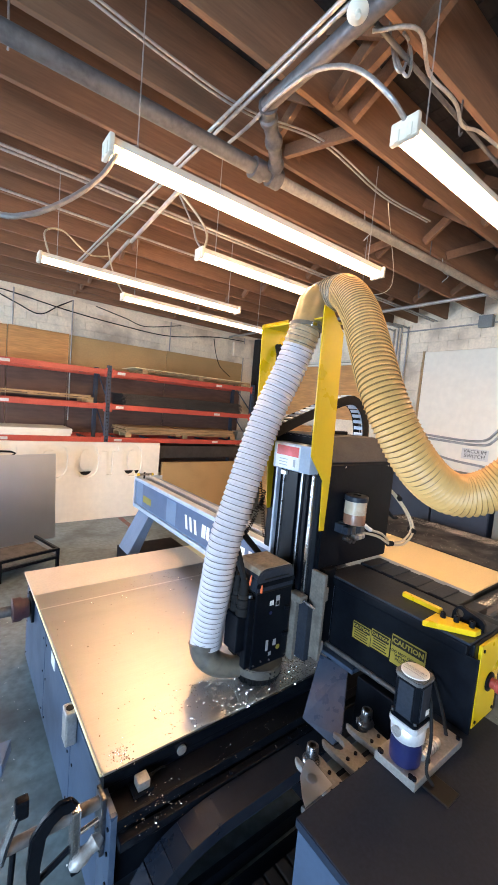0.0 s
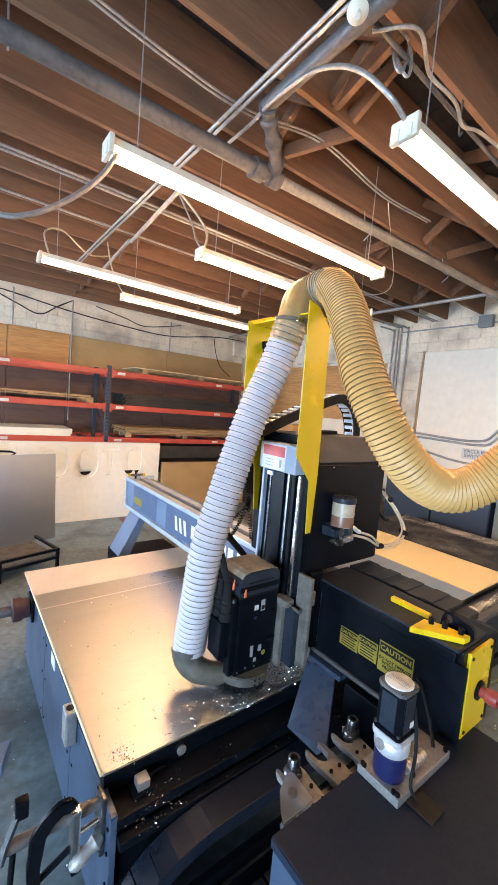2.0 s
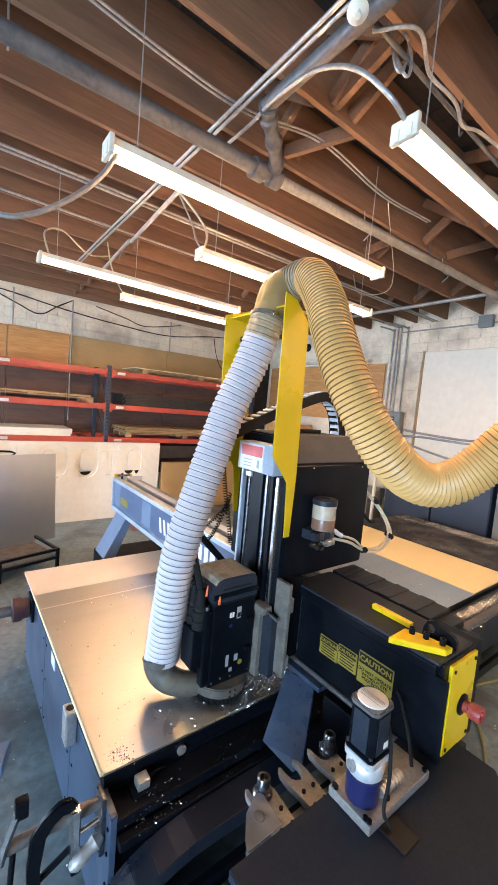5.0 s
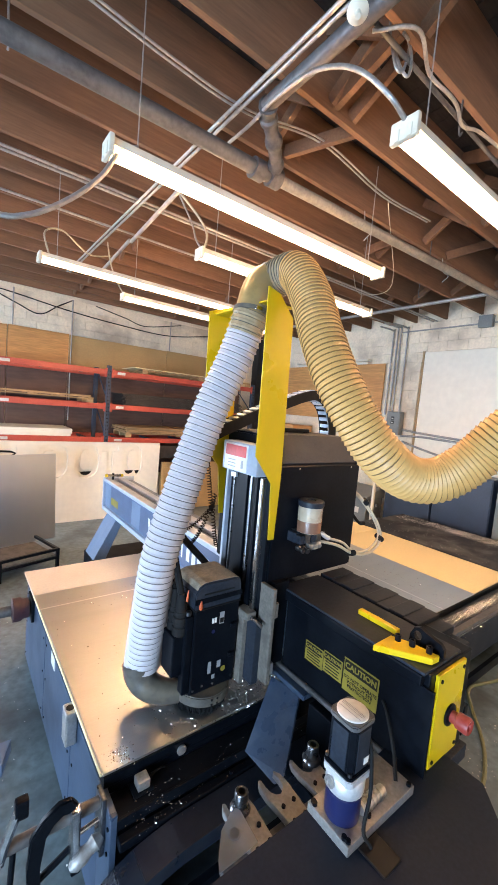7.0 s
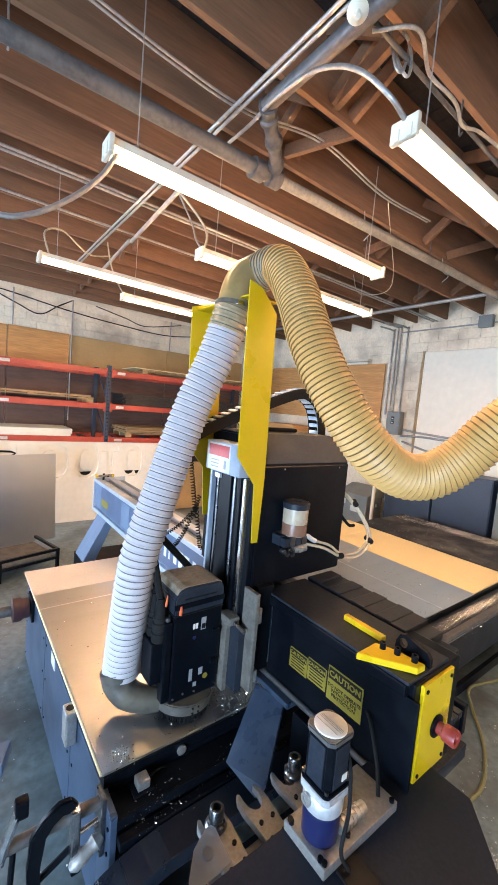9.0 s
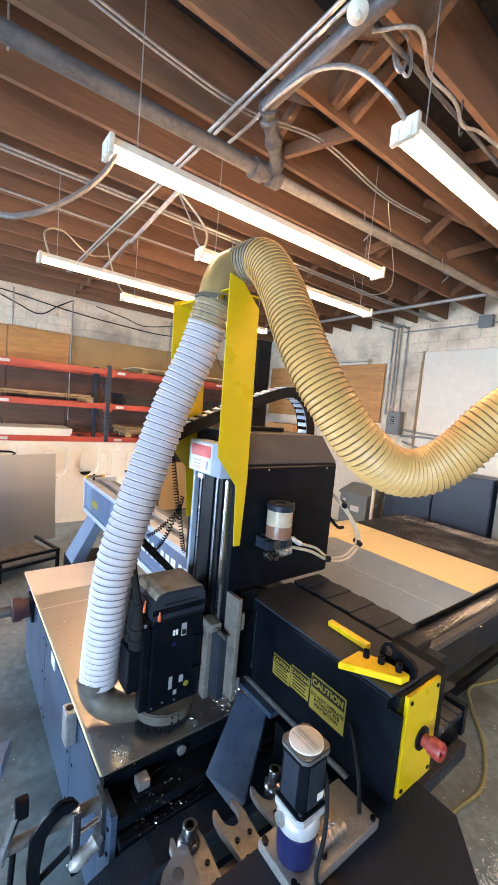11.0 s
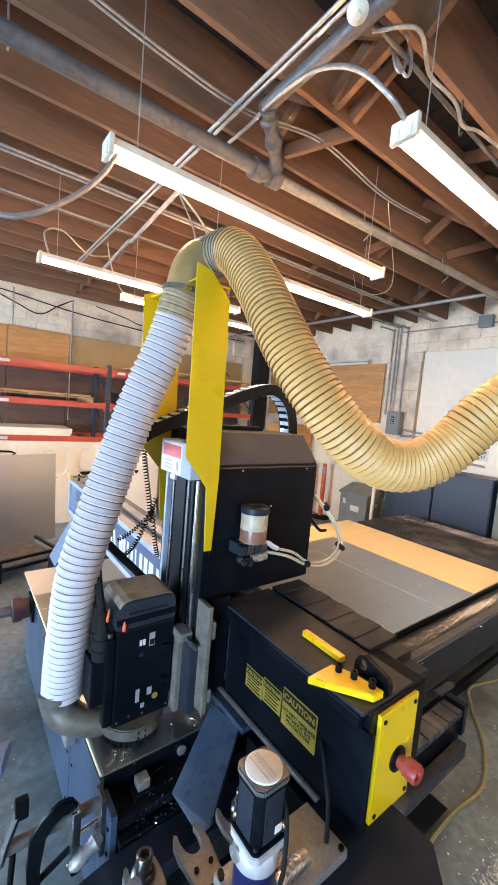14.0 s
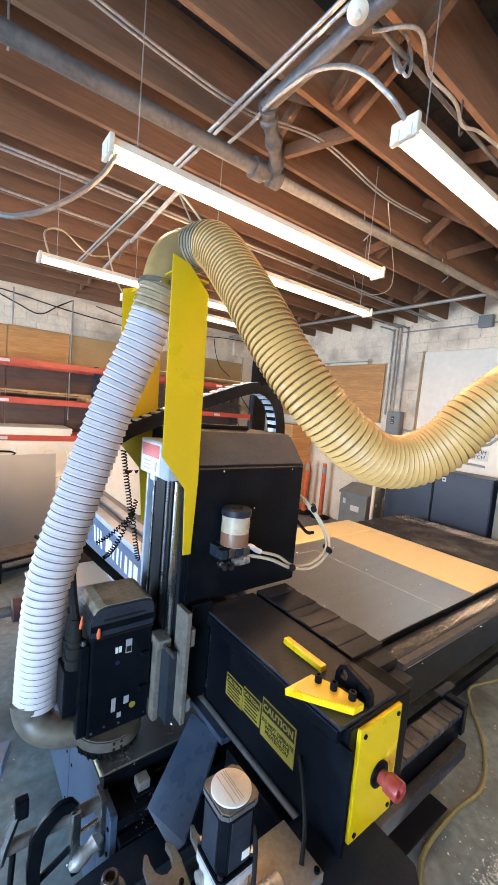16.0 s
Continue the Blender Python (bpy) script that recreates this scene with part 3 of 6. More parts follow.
# ---- sheet rack along the north wall ----
rack = thing("pallet_rack", (2.65, 9.1, 0), "orange-red beams on dark blue uprights holding sheet stock", "rack")
for x in (-1.35, 2.65, 6.56):
    for y in (8.62, 9.58):
        bm = bmesh.new()
        box(bm, x - 0.045, x + 0.045, y - 0.035, y + 0.035, 0, 3.28, bev=0.004)
        up = part("upright", bm, M["rack_blue"], rack)
        if y < 9:
            bm = bmesh.new()
            for k in range(40):
                box(bm, x - 0.022, x - 0.008, y - 0.0375, y - 0.035, 0.1 + k * 0.078, 0.13 + k * 0.078)
                box(bm, x + 0.008, x + 0.022, y - 0.0375, y - 0.035, 0.1 + k * 0.078, 0.13 + k * 0.078)
            part("slot", bm, M["ink"], up)
    for k in range(4):
        z0 = 0.15 + k * 0.8
        part("lacing", rod((x, 8.65, z0), (x, 9.55, z0 + 0.7), 0.015, 6), M["rack_blue"], rack)
for z in (3.19, 2.455, 1.735):
    for x0, x1 in ((-1.30, 2.60), (2.70, 6.51)):
        for y in (8.60, 9.6):
            bm = boxes((x0, x1, y - 0.025, y + 0.025, z - 0.11, z), bev=0.005)
            beam = part("beam", bm, M["rack_red"], rack)
            if y < 9:
                for xe in (x0 + 0.02, x1 - 0.02):
                    part("beam_connector", boxes((xe - 0.02, xe + 0.02, y - 0.032, y + 0.0, z - 0.16, z + 0.03), bev=0.003), M["rack_red"], rack)
                for xl in ((x0 + 0.12, x0 + 2.65) if x0 > 0 else (x0 + 1.95,)):
                    part("label_card", boxes((xl, xl + 0.17, y - 0.029, y - 0.0255, z - 0.085, z - 0.03)), M["label"], beam)
        for k in range(5):
            xx = x0 + 0.3 + k * (x1 - x0 - 0.6) / 4
            part("cross_bar", boxes((xx - 0.03, xx + 0.03, 8.63, 9.57, z - 0.07, z - 0.03)), M["rack_blue"], rack)


def sheet_stack(name, x0, x1, y0, y1, z, n, t, mat, label, skew=0.03):
    ob = thing(name, ((x0 + x1) / 2, (y0 + y1) / 2, z), label, "sheet stack")
    for k in range(n):
        dx, dy = random.uniform(-skew, skew), random.uniform(-skew, skew)
        part("sheet", boxes((x0 + dx, x1 + dx, y0 + dy, y1 + dy, z + k * t, z + (k + 1) * t - 0.002)), M[mat], ob)
    return ob


def pallet(x0, x1, y0, y1, z, label="pale timber pallet on the rack"):
    ob = thing("pallet", ((x0 + x1) / 2, (y0 + y1) / 2, z), label, "pallet", "pallets")
    for k in range(3):
        y = y0 + 0.03 + k * (y1 - y0 - 0.06) / 2
        for j in range(3):
            x = x0 + 0.06 + j * (x1 - x0 - 0.12) / 2
            part("block", boxes((x - 0.06, x + 0.06, y - 0.03, y + 0.03, z, z + 0.07)), M["timber"], ob)
        part("stringer", boxes((x0, x1, y - 0.04, y + 0.04, z + 0.071, z + 0.09)), M["timber"], ob)
    for k in range(7):
        x = x0 + 0.05 + k * (x1 - x0 - 0.1) / 6
        part("board", boxes((x - 0.05, x + 0.05, y0, y1, z + 0.091, z + 0.108)), M["timber"], ob)
    return ob


sheet_stack("sheet_stack", 3.0, 6.2, 8.62, 9.5, 2.46, 17, 0.0155, "black_sheet", "dark plastic sheets stacked on the middle shelf", 0.07)
pallet(3.1, 6.1, 8.64, 9.5, 1.74)
sheet_stack("sheet_stack", 3.1, 6.05, 8.62, 9.5, 1.85, 9, 0.0135, "timber", "tan fibreboard sheets stacked on a pallet", 0.05)
pallet(-1.1, 2.35, 8.60, 9.5, 2.46)
sheet_stack("sheet_stack", -1.0, 2.3, 8.60, 9.5, 2.57, 2, 0.02, "timber", "thin pale plywood sheets on a pallet", 0.02)
sheet_stack("sheet_stack", -1.2, 1.95, 8.59, 9.5, 1.74, 3, 0.05, "whiteboard", "white foam sheets on the lowest shelf", 0.02)
pallet(3.4, 6.45, 8.62, 9.5, 3.195)
sheet_stack("sheet_stack", 3.2, 6.4, 8.6, 9.5, 3.305, 1, 0.02, "mdf", "thin tan sheet lying on top of the rack", 0.02)
box_bm = boxes((6.2, 6.48, 8.66, 8.95, 1.74, 1.98), bev=0.01)
single("grey_bin", box_bm, M["grey_paint"], "small grey bin at the end of the shelf", "bin")

# plywood sheets on the north wall behind the rack; the lower ones carry its shade
for i, (x0, x1) in enumerate(((-1.6, 0.86), (0.87, 2.06), (2.065, 4.45), (4.455, 6.9))):
    single("plywood_sheet", boxes((x0, x1 - 0.006, YW - 0.045, YW - 0.024, 3.12, 3.93 + 0.01 * (i % 2)), bev=0.002), M["plywood" if i < 2 else "cardboard"],
           "warm brown plywood sheet fixed to the block wall", "plywood", "wall plywood")
    # added darker sheet: the rack's shade is put into its colour
    single("hardboard_sheet", boxes((x0, x1 - 0.006, YW - 0.04, YW - 0.024, 0.7, 3.115), bev=0.002), M["hardboard"],
           "wall sheet coloured dark brown for the shade behind the rack", "hardboard", "wall hardboard")
# white formed panel in front of the rack
def formed_panel():
    t = thing("formed_panel", (1.6, 8.33, 0), "off-white moulded panel with letter-shaped recesses standing against the rack", "panel")

    def ring(cx, cz, rx, rz, n=28, square=2.6):
        out = []
        for k in range(n):
            a = 2 * math.pi * k / n
            c, s_ = math.cos(a), math.sin(a)
            out.append((cx + rx * math.copysign(abs(c) ** (2 / square), c), cz + rz * math.copysign(abs(s_) ** (2 / square), s_)))
        return out
    holes = [ring(0.82, 1.26, 0.13, 0.33, square=8), ring(1.56, 1.26, 0.28, 0.34, square=3), ring(2.21, 1.26, 0.24, 0.35), ring(3.18, 1.26, 0.21, 0.35),
             [(2.50, 1.58), (2.86, 1.58), (2.86, 1.46), (2.74, 1.46), (2.74, 0.96), (2.62, 0.96), (2.62, 1.46), (2.50, 1.46)]]
    bm = bmesh.new()
    edges = []
    for loop in [[(-1.2, 0.0), (3.80, 0.0), (3.80, 1.65), (-1.2, 1.65)]] + holes:
        vs = [bm.verts.new((x, 8.33, z)) for x, z in loop]
        edges += [bm.edges.new((vs[k], vs[(k + 1) % len(vs)])) for k in range(len(vs))]
    bmesh.ops.triangle_fill(bm, use_beauty=True, use_dissolve=False, edges=edges)
    ex = bmesh.ops.extrude_face_region(bm, geom=list(bm.faces))
    bmesh.ops.translate(bm, vec=(0, 0.055, 0), verts=[v for v in ex["geom"] if isinstance(v, bmesh.types.BMVert)])
    part("front_sheet", bm, M["whiteboard"], t)
    part("back_sheet", boxes((-1.2, 3.80, 8.386, 8.40, 0.0, 1.65)), M["whiteboard"], t)
    for cx, cz, rx, rz in ((2.21, 1.27, 0.13, 0.22), (3.18, 1.27, 0.11, 0.22), (1.53, 1.27, 0.15, 0.2)):
        part("raised_core", prism(ring(cx, cz, rx, rz), 'y', 8.336, 8.385, 0.004), M["whiteboard"], t)
    for x, w in ((2.2, 0.12), (3.12, 0.10), (3.3, 0.05)):
        part("slot", prism([(x - w, 1.03), (x + w, 1.03), (x + w * 0.6, 0.97), (x, 0.95), (x - w * 0.6, 0.97)], 'y', 8.379, 8.385), M["ink"], t)
    return t


formed_panel()
bm = boxes((3.95, 6.4, 8.45, 8.55, 0.02, 1.18), bev=0.01)
single("cardboard_sheet", bm, M["cardboard"], "tall brown cardboard sheet stock under the rack", "cardboard")
bm = boxes((3.9, 6.4, 8.7, 9.5, 1.25, 1.55), bev=0.01)
single("dark_stock", bm, M["black_sheet"], "dark stacked stock under the lowest shelf", "stock")

single("floor_tape", boxes((2.90, 3.0, 7.3, 8.28, 0.0005, 0.0025)), M["floor_tape"], "worn dull red tape stuck to the floor", "floor tape")

# steel sheet standing on a low cart
cart = thing("low_cart", (0.6, 6.5, 0), "low steel cart with a plywood bed and dark frame", "cart")
part("bed", boxes((-0.9, 1.36, 6.32, 7.35, 0.19, 0.21)), M["dusty_plate"], cart)
for y in (6.30, 7.37):
    part("frame_rail", boxes((-0.95, 1.40, y - 0.02, y + 0.02, 0.27, 0.31), bev=0.004), M["black"], cart)
    part("frame_rail", boxes((-0.95, 1.40, y - 0.02, y + 0.02, 0.15, 0.19), bev=0.004), M["black"], cart)
for x in (-0.92, 0.6, 1.38):
    for y in (6.30, 7.37):
        part("frame_post", boxes((x - 0.02, x + 0.02, y - 0.021, y + 0.021, 0.0, 0.3)), M["black"], cart)
part("frame_rail", boxes((1.36, 1.40, 6.32, 7.35, 0.27, 0.31), bev=0.004), M["black"], cart)
bm = bmesh.new()
box(bm, -0.9, 1.30, -0.0015, 0.0015, 0, 1.40, m=pose(0.114, 6.582, 0.214, -4, 0, 13.45))
single("steel_sheet", bm, M["tin"], "grey satin steel sheet standing on the cart", "sheet metal")
cart.location, cart.rotation_euler.z = (0.47, 6.11, 0), radians(16)
single("cart_handle", tube([(-0.1, 6.98, 1.52), (-0.1, 6.98, 1.64), (0.72, 6.98, 1.64), (0.74, 6.98, 1.58)], 0.016, 8, 2), M["black"], "black tubular handle behind the steel sheet", "handle")

# ---- east wall things ----
single("plywood_sheet", boxes((XW - 0.05, XW - 0.024, 5.33, 9.3, 2.55, 3.90), bev=0.003), M["plywood"], "orange-brown plywood panel fixed to the wall", "plywood")
single("white_wall_panel", boxes((XW - 0.05, XW - 0.024, -2.0, 4.42, 0.9, 4.09), bev=0.003), M["whiteboard"], "large smooth white panel on the block wall", "wall panel")
single("wall_batten", boxes((XW - 0.065, XW - 0.024, 4.425, 4.46, 0.9, 4.11), bev=0.003), M["timber"], "thin dark batten beside the white panel", "batten")
breaker = thing("breaker_box", (XW - 0.12, 4.9, 2.4), "grey steel breaker box with conduits above", "breaker box")
part("case", boxes((XW - 0.18, XW - 0.024, 4.74, 5.06, 2.33, 2.83), bev=0.008), M["grey_paint"], breaker)
part("cover", boxes((XW - 0.19, XW - 0.181, 4.76, 5.04, 2.35, 2.81), bev=0.003), M["grey_paint"], breaker)
for z in (2.56, 2.65):
    part("switch_window", boxes((XW - 0.194, XW - 0.1905, 4.87, 4.94, z, z + 0.07)), M["ink"], breaker, "black switch window")
    part("rating_plate", boxes((XW - 0.198, XW - 0.1945, 4.885, 4.925, z + 0.02, z + 0.04)), M["label"], breaker)
for y, top in ((5.02, 4.66), (5.1, 4.66), (5.2, 4.6), (4.86, 4.62)):
    pipe_run("conduit", [(XW - 0.06, y, 2.75 if y > 5 else 2.84), (XW - 0.06, y, top - 0.15), (XW - 0.1, y, top), (XW - 0.5, y + 0.05, top + 0.02)], 0.018, "galv", "steel conduit running down the wall", 6, cat="conduit")
pipe_run("conduit", [(XW - 0.05, 5.0, 4.55), (XW - 0.05, 3.2, 4.55), (XW - 0.05, 0.5, 4.55)], 0.014, "galv", "steel conduit along the top of the wall", cat="conduit")
single("junction_box", boxes((XW - 0.14, XW - 0.024, 3.18, 3.42, 4.47, 4.68), bev=0.008), M["grey_paint"], "grey junction box high on the wall", "junction box")
for z, z2 in ((2.46, 2.41), (2.32, 2.34)):
    pipe_run("conduit", [(XW - 0.07, 4.75, z), (XW - 0.07, 4.2, z2), (XW - 0.07, 3.2, z2 - 0.03), (XW - 0.07, 2.9, z + 0.1), (XW - 0.07, 2.7, z + 0.5)], 0.022, "galv", "grey conduit bending across the white panel", 6, cat="conduit")
sign = thing("wall_sign", (XW - 0.06, 3.2, 2.1), "white paper sign with black capitals on the wall", "sign")
part("paper", boxes((XW - 0.058, XW - 0.054, 2.97, 3.44, 2.03, 2.235)), M["label"], sign)
part("lettering", words("VACUUM\nSWITCH", 0.098, facing((XW - 0.061, 3.205, 2.135), (0, -1, 0)), 0.001, 0.9), M["ink"], sign)
wl = thing("strip_light", (XW - 0.15, 6.0, 3.86), "lit short strip light on the wall", "strip light")
for y0, y1 in ((5.75, 6.85), (6.95, 8.0)):
    part("tube", rod((XW - 0.16, y0, 3.91), (XW - 0.16, y1, 3.91), 0.03, 10), M["whiteboard"], wl, smooth=True)
part("housing", boxes((XW - 0.2, XW - 0.06, 5.7, 8.05, 3.95, 4.0), bev=0.005), M["fixture"], wl)
single("round_bell", lathe([(0.0, 0), (0.10, 0.005), (0.11, 0.04), (0.06, 0.07)], (XW - 0.0, 7.85, 4.43), (-1, 0, 0)), M["black"], "round black alarm bell on the wall", "bell")

def cabinet_unit(y0, y1, label):
    t = thing("control_cabinet", (7.3, (y0 + y1) / 2, 0), label, "cabinet", "navy control cabinets")
    part("body", boxes((7.22, 7.74, y0 + 0.004, y1 - 0.004, 0.06, 1.78), bev=0.01), M["cabinet_blue"], t)
    d = part("door", boxes((7.195, 7.218, y0 + 0.015, y1 - 0.015, 0.10, 1.75), bev=0.006), M["cabinet_blue"], t)
    part("latch", boxes((7.186, 7.196, y1 - 0.22, y1 - 0.15, 1.60, 1.68), bev=0.004), M["label"], d, "square white latch plate")
    part("latch_hole", rod((7.182, y1 - 0.185, 1.64), (7.187, y1 - 0.185, 1.64), 0.018), M["ink"], d)
    part("plinth", boxes((7.26, 7.7, y0 + 0.03, y1 - 0.03, 0.0, 0.058)), M["black"], t)


cabinet_unit(3.63, 4.62, "tall navy steel control cabinet against the wall")
cabinet_unit(2.62, 3.62, "tall navy steel control cabinet against the wall")
pipe_run("conduit", [(XW - 0.07, 4.7, 2.2), (XW - 0.07, 4.2, 2.08), (XW - 0.07, 3.6, 1.97), (XW - 0.07, 3.0, 1.93)], 0.022, "galv", "grey conduit bending across the white panel", 6, cat="conduit")
single("control_console", boxes((7.2, 7.72, 1.3, 2.55, 0, 1.8), bev=0.02), M["grey_paint"], "grey control console beside the navy cabinets", "console")
gb = thing("grey_chest", (7.0, 5.15, 0), "grey enamel switch chest with a sloping lid", "chest")
part("body", boxes((6.9, 7.45, 4.82, 5.52, 0.0, 0.95), bev=0.012), M["grey_paint"], gb)
part("lid", prism([(6.87, 0.955), (7.48, 0.955), (7.48, 1.15), (7.3, 1.16), (6.87, 1.0)], 'y', 4.79, 5.55, 0.008), M["grey_paint"], gb)
part("rating_plate", boxes((6.894, 6.8995, 5.0, 5.22, 0.62, 0.74)), M["label"], gb)
part("rating_plate", boxes((6.894, 6.8995, 5.36, 5.43, 0.74, 0.85)), M["label"], gb)
part("lever", rod((7.1, 4.80, 0.82), (7.06, 4.70, 0.84), 0.03, 10), M["steel"], gb)
single("white_post", boxes((6.72, 6.77, 4.55, 4.60, 0, 1.55), bev=0.005), M["whiteboard"], "slim white post beside the grey chest", "post")
for x, y in ((7.55, 6.62), (7.45, 7.12)):
    t = thing("delineator_post", (x, y, 0), "orange plastic delineator post on a black base", "post", "orange posts")
    part("foot", lathe([(0.24, 0), (0.24, 0.03), (0.1, 0.06), (0.07, 0.07)], (x, y, 0), n=16), M["rubber"], t)
    part("post", lathe([(0.06, 0.07), (0.055, 1.15)], (x, y, 0), n=14), M["orange"], t, smooth=True)
    part("band", lathe([(0.057, 1.15), (0.055, 1.32)], (x, y, 0), n=14), M["label_grey"], t, smooth=True)
    part("tip", lathe([(0.055, 1.32), (0.05, 1.40)], (x, y, 0), n=14), M["orange"], t, smooth=True)
single("wood_crate", boxes((7.0, 7.7, 7.35, 8.4, 1.2, 2.3), bev=0.01), M["plywood"], "orange-brown plywood crate stacked by the wall", "crate")
single("wood_crate", boxes((6.95, 7.7, 7.3, 8.42, 0, 1.195), bev=0.01), M["plywood"], "orange-brown plywood crate standing on the floor", "crate")

# ---- router table ----
table = thing("router_table", (3.0, 2.85, 0), "blue-grey machine table carrying boards and aluminium sheets", "machine table")
base = part("base", boxes((0.60, 5.35, 1.66, 4.04, 0.05, 0.80), bev=0.01), M["base_blue"], table)
part("plinth", boxes((0.66, 5.3, 1.72, 3.98, 0.0, 0.05)), M["black"], table)
for y0, y1 in ((1.68, 2.26), (2.27, 3.1), (3.11, 4.02)):
    pn = part("side_panel", boxes((0.588, 0.602, y0, y1, 0.08, 0.78), bev=0.004), M["base_blue"], table)
    for y in (y0 + 0.05, y1 - 0.05):
        for z in (0.14, 0.45, 0.72):
            part("screw", rod((0.583, y, z), (0.589, y, z), 0.008, 8), M["black"], pn)
part("deck_frame", boxes((0.585, 5.40, 1.645, 4.10, 0.80, 0.855), bev=0.004), M["black"], table)
spoil = thing("spoilboard", (3.0, 2.85, 0.856), "tan fibreboard spoilboard laid on the table", "board")
part("board", boxes((0.57, 5.42, 1.662, 3.572, 0.856, 0.876), bev=0.002), M["mdf"], spoil)
# west half of the strip, its daylight painted in
part("board", boxes((0.57, 2.297, 3.576, 4.11, 0.856, 0.876), bev=0.002), M["daylit_board"], spoil, "fibreboard strip coloured paler for the daylight on it")
part("board", boxes((2.303, 5.42, 3.576, 4.11, 0.856, 0.876), bev=0.002), M["mdf"], spoil)
single("aluminium_sheet", boxes((0.575, 4.42, 1.638, 3.57, 0.877, 0.880)), M["aluminium"], "bright aluminium sheet clamped on the spoilboard", "sheet metal")
bm = boxes((0.58, 3.74, 1.640, 3.30, 0.8805, 0.8855), bev=0.0008)
box(bm, 0.58, 3.74, 3.292, 3.302, 0.8857, 0.8872, mi=1)
box(bm, 3.735, 3.744, 1.640, 3.30, 0.8857, 0.8872, mi=1)
single("aluminium_sheet", bm, [M["aluminium"], M["bright_cast"]], "bright aluminium sheet being cut on the table", "sheet metal")
# front ledge, rails and drag chain trough
part("front_ledge", boxes((0.60, 5.6, 1.515, 1.645, 0.735, 0.762), bev=0.003), M["black"], table)
part("front_face", boxes((0.606, 5.4, 1.646, 1.6585, 0.763, 0.7995)), M["black"], table)
part("ledge_lip", boxes((0.60, 5.6, 1.500, 1.514, 0.715, 0.768), bev=0.003), M["black"], table)
part("front_skirt", boxes((0.62, 5.6, 1.53, 1.545, 0.42, 0.734)), M["black"], table)
part("ledge_step", boxes((0.605, 2.5, 1.455, 1.499, 0.655, 0.70), bev=0.005), M["black"], table)
for k in range(5):
    part("cap_screw", lathe([(0.010, 0), (0.010, 0.012), (0.005, 0.012)], (0.78 + k * 0.42, 1.477, 0.70), n=10), M["black"], table)
part("front_rail", boxes((2.7, 5.6, 1.40, 1.46, 0.776, 0.83), bev=0.006), M["pipe"], table)
part("rail_web", boxes((2.75, 5.6, 1.41, 1.50, 0.45, 0.775), bev=0.003), M["black_dusty"], table)
part("rail_groove", boxes((2.72, 5.6, 1.392, 1.399, 0.79, 0.80)), M["steel"], table)
part("chip_tray", boxes((2.5, 5.6, 1.47, 1.634, 0.776, 0.815), bev=0.004), M["black_dusty"], table)
part("leg_frame", boxes((0.62, 5.3, 1.50, 1.54, 0.0, 0.10)), M["black"], table)
part("corner_post", boxes((0.575, 0.604, 1.50, 1.66, 0.02, 0.80), bev=0.003), M["leg_blue"], table)
for z in (0.30, 0.45, 0.60, 0.72):
    part("screw", rod((0.569, 1.53, z), (0.576, 1.53, z), 0.009, 8), M["black"], table)
sw = part("limit_switch", boxes((0.70, 0.80, 1.555, 1.635, 0.763, 0.777), bev=0.004), M["black"], table)
part("switch_head", boxes((0.722, 0.782, 1.565, 1.625, 0.777, 0.822), bev=0.006), M["cast_alu"], sw, "small square grey switch head")
part("switch_plunger", boxes((0.783, 0.80, 1.585, 1.605, 0.78, 0.812), bev=0.003), M["black"], sw)
part("switch_lead", tube([(0.79, 1.60, 0.785), (0.83, 1.61, 0.80), (0.87, 1.62, 0.79), (0.89, 1.635, 0.766)], 0.005, 6), M["rubber"], sw)
part("port_ring", lathe([(0.014, 0), (0.026, 0), (0.026, 0.010), (0.018, 0.012)], (0.985, 1.644, 0.808), (0, -1, 0), n=18), M["cast_alu"], table)
sp = part("side_switch", boxes((0.522, 0.584, 2.12, 2.215, 0.655, 0.855), bev=0.012), M["cast_alu"], table, "grey die-cast switch on the side panel")
part("switch_bore", rod((0.553, 2.167, 0.855), (0.553, 2.167, 0.859), 0.022, 12), M["ink"], sp)
part("sticker", boxes((0.584, 0.5875, 2.75, 2.86, 0.70, 0.79)), M["label"], table)
single("outfeed_table", boxes((5.46, 6.9, 1.2, 3.98, 0.835, 0.875), (5.5, 6.85, 1.3, 3.9, 0.0, 0.83), bev=0.01), M["dusty_table"], "long black outfeed table strewn with pale dust", "table")

# clamp bar, pipe and bracket at the table's west end
bar = thing("clamp_bar", (0.2, 1.6, 0.81), "round steel bar with screw clamps fixed to the table's corner", "clamp bar")
part("bar", rod((-0.5, 1.6, 0.822), (0.575, 1.6, 0.802), 0.026, 14), M["pipe"], bar, smooth=True)
part("bow", prism([(0.455, 0.885), (0.425, 0.930), (0.375, 0.935), (0.315, 0.895), (0.272, 0.835), (0.262, 0.70), (0.268, 0.56), (0.318, 0.56), (0.312, 0.70), (0.322, 0.815), (0.352, 0.860), (0.392, 0.885), (0.415, 0.865)], 'y', 1.552, 1.580, 0.006), M["black"], bar, "black forged clamp bow", True)
part("jaw", boxes((0.425, 0.465, 1.55, 1.60, 0.64, 0.86), bev=0.008), M["steel"], bar, "bright steel jaw")
part("jaw", boxes((0.44, 0.48, 1.58, 1.63, 0.52, 0.64), bev=0.008), M["black"], bar)
part("screw", rod((0.47, 1.6, 0.70), (0.575, 1.6, 0.72), 0.012, 10), M["steel"], bar, smooth=True)
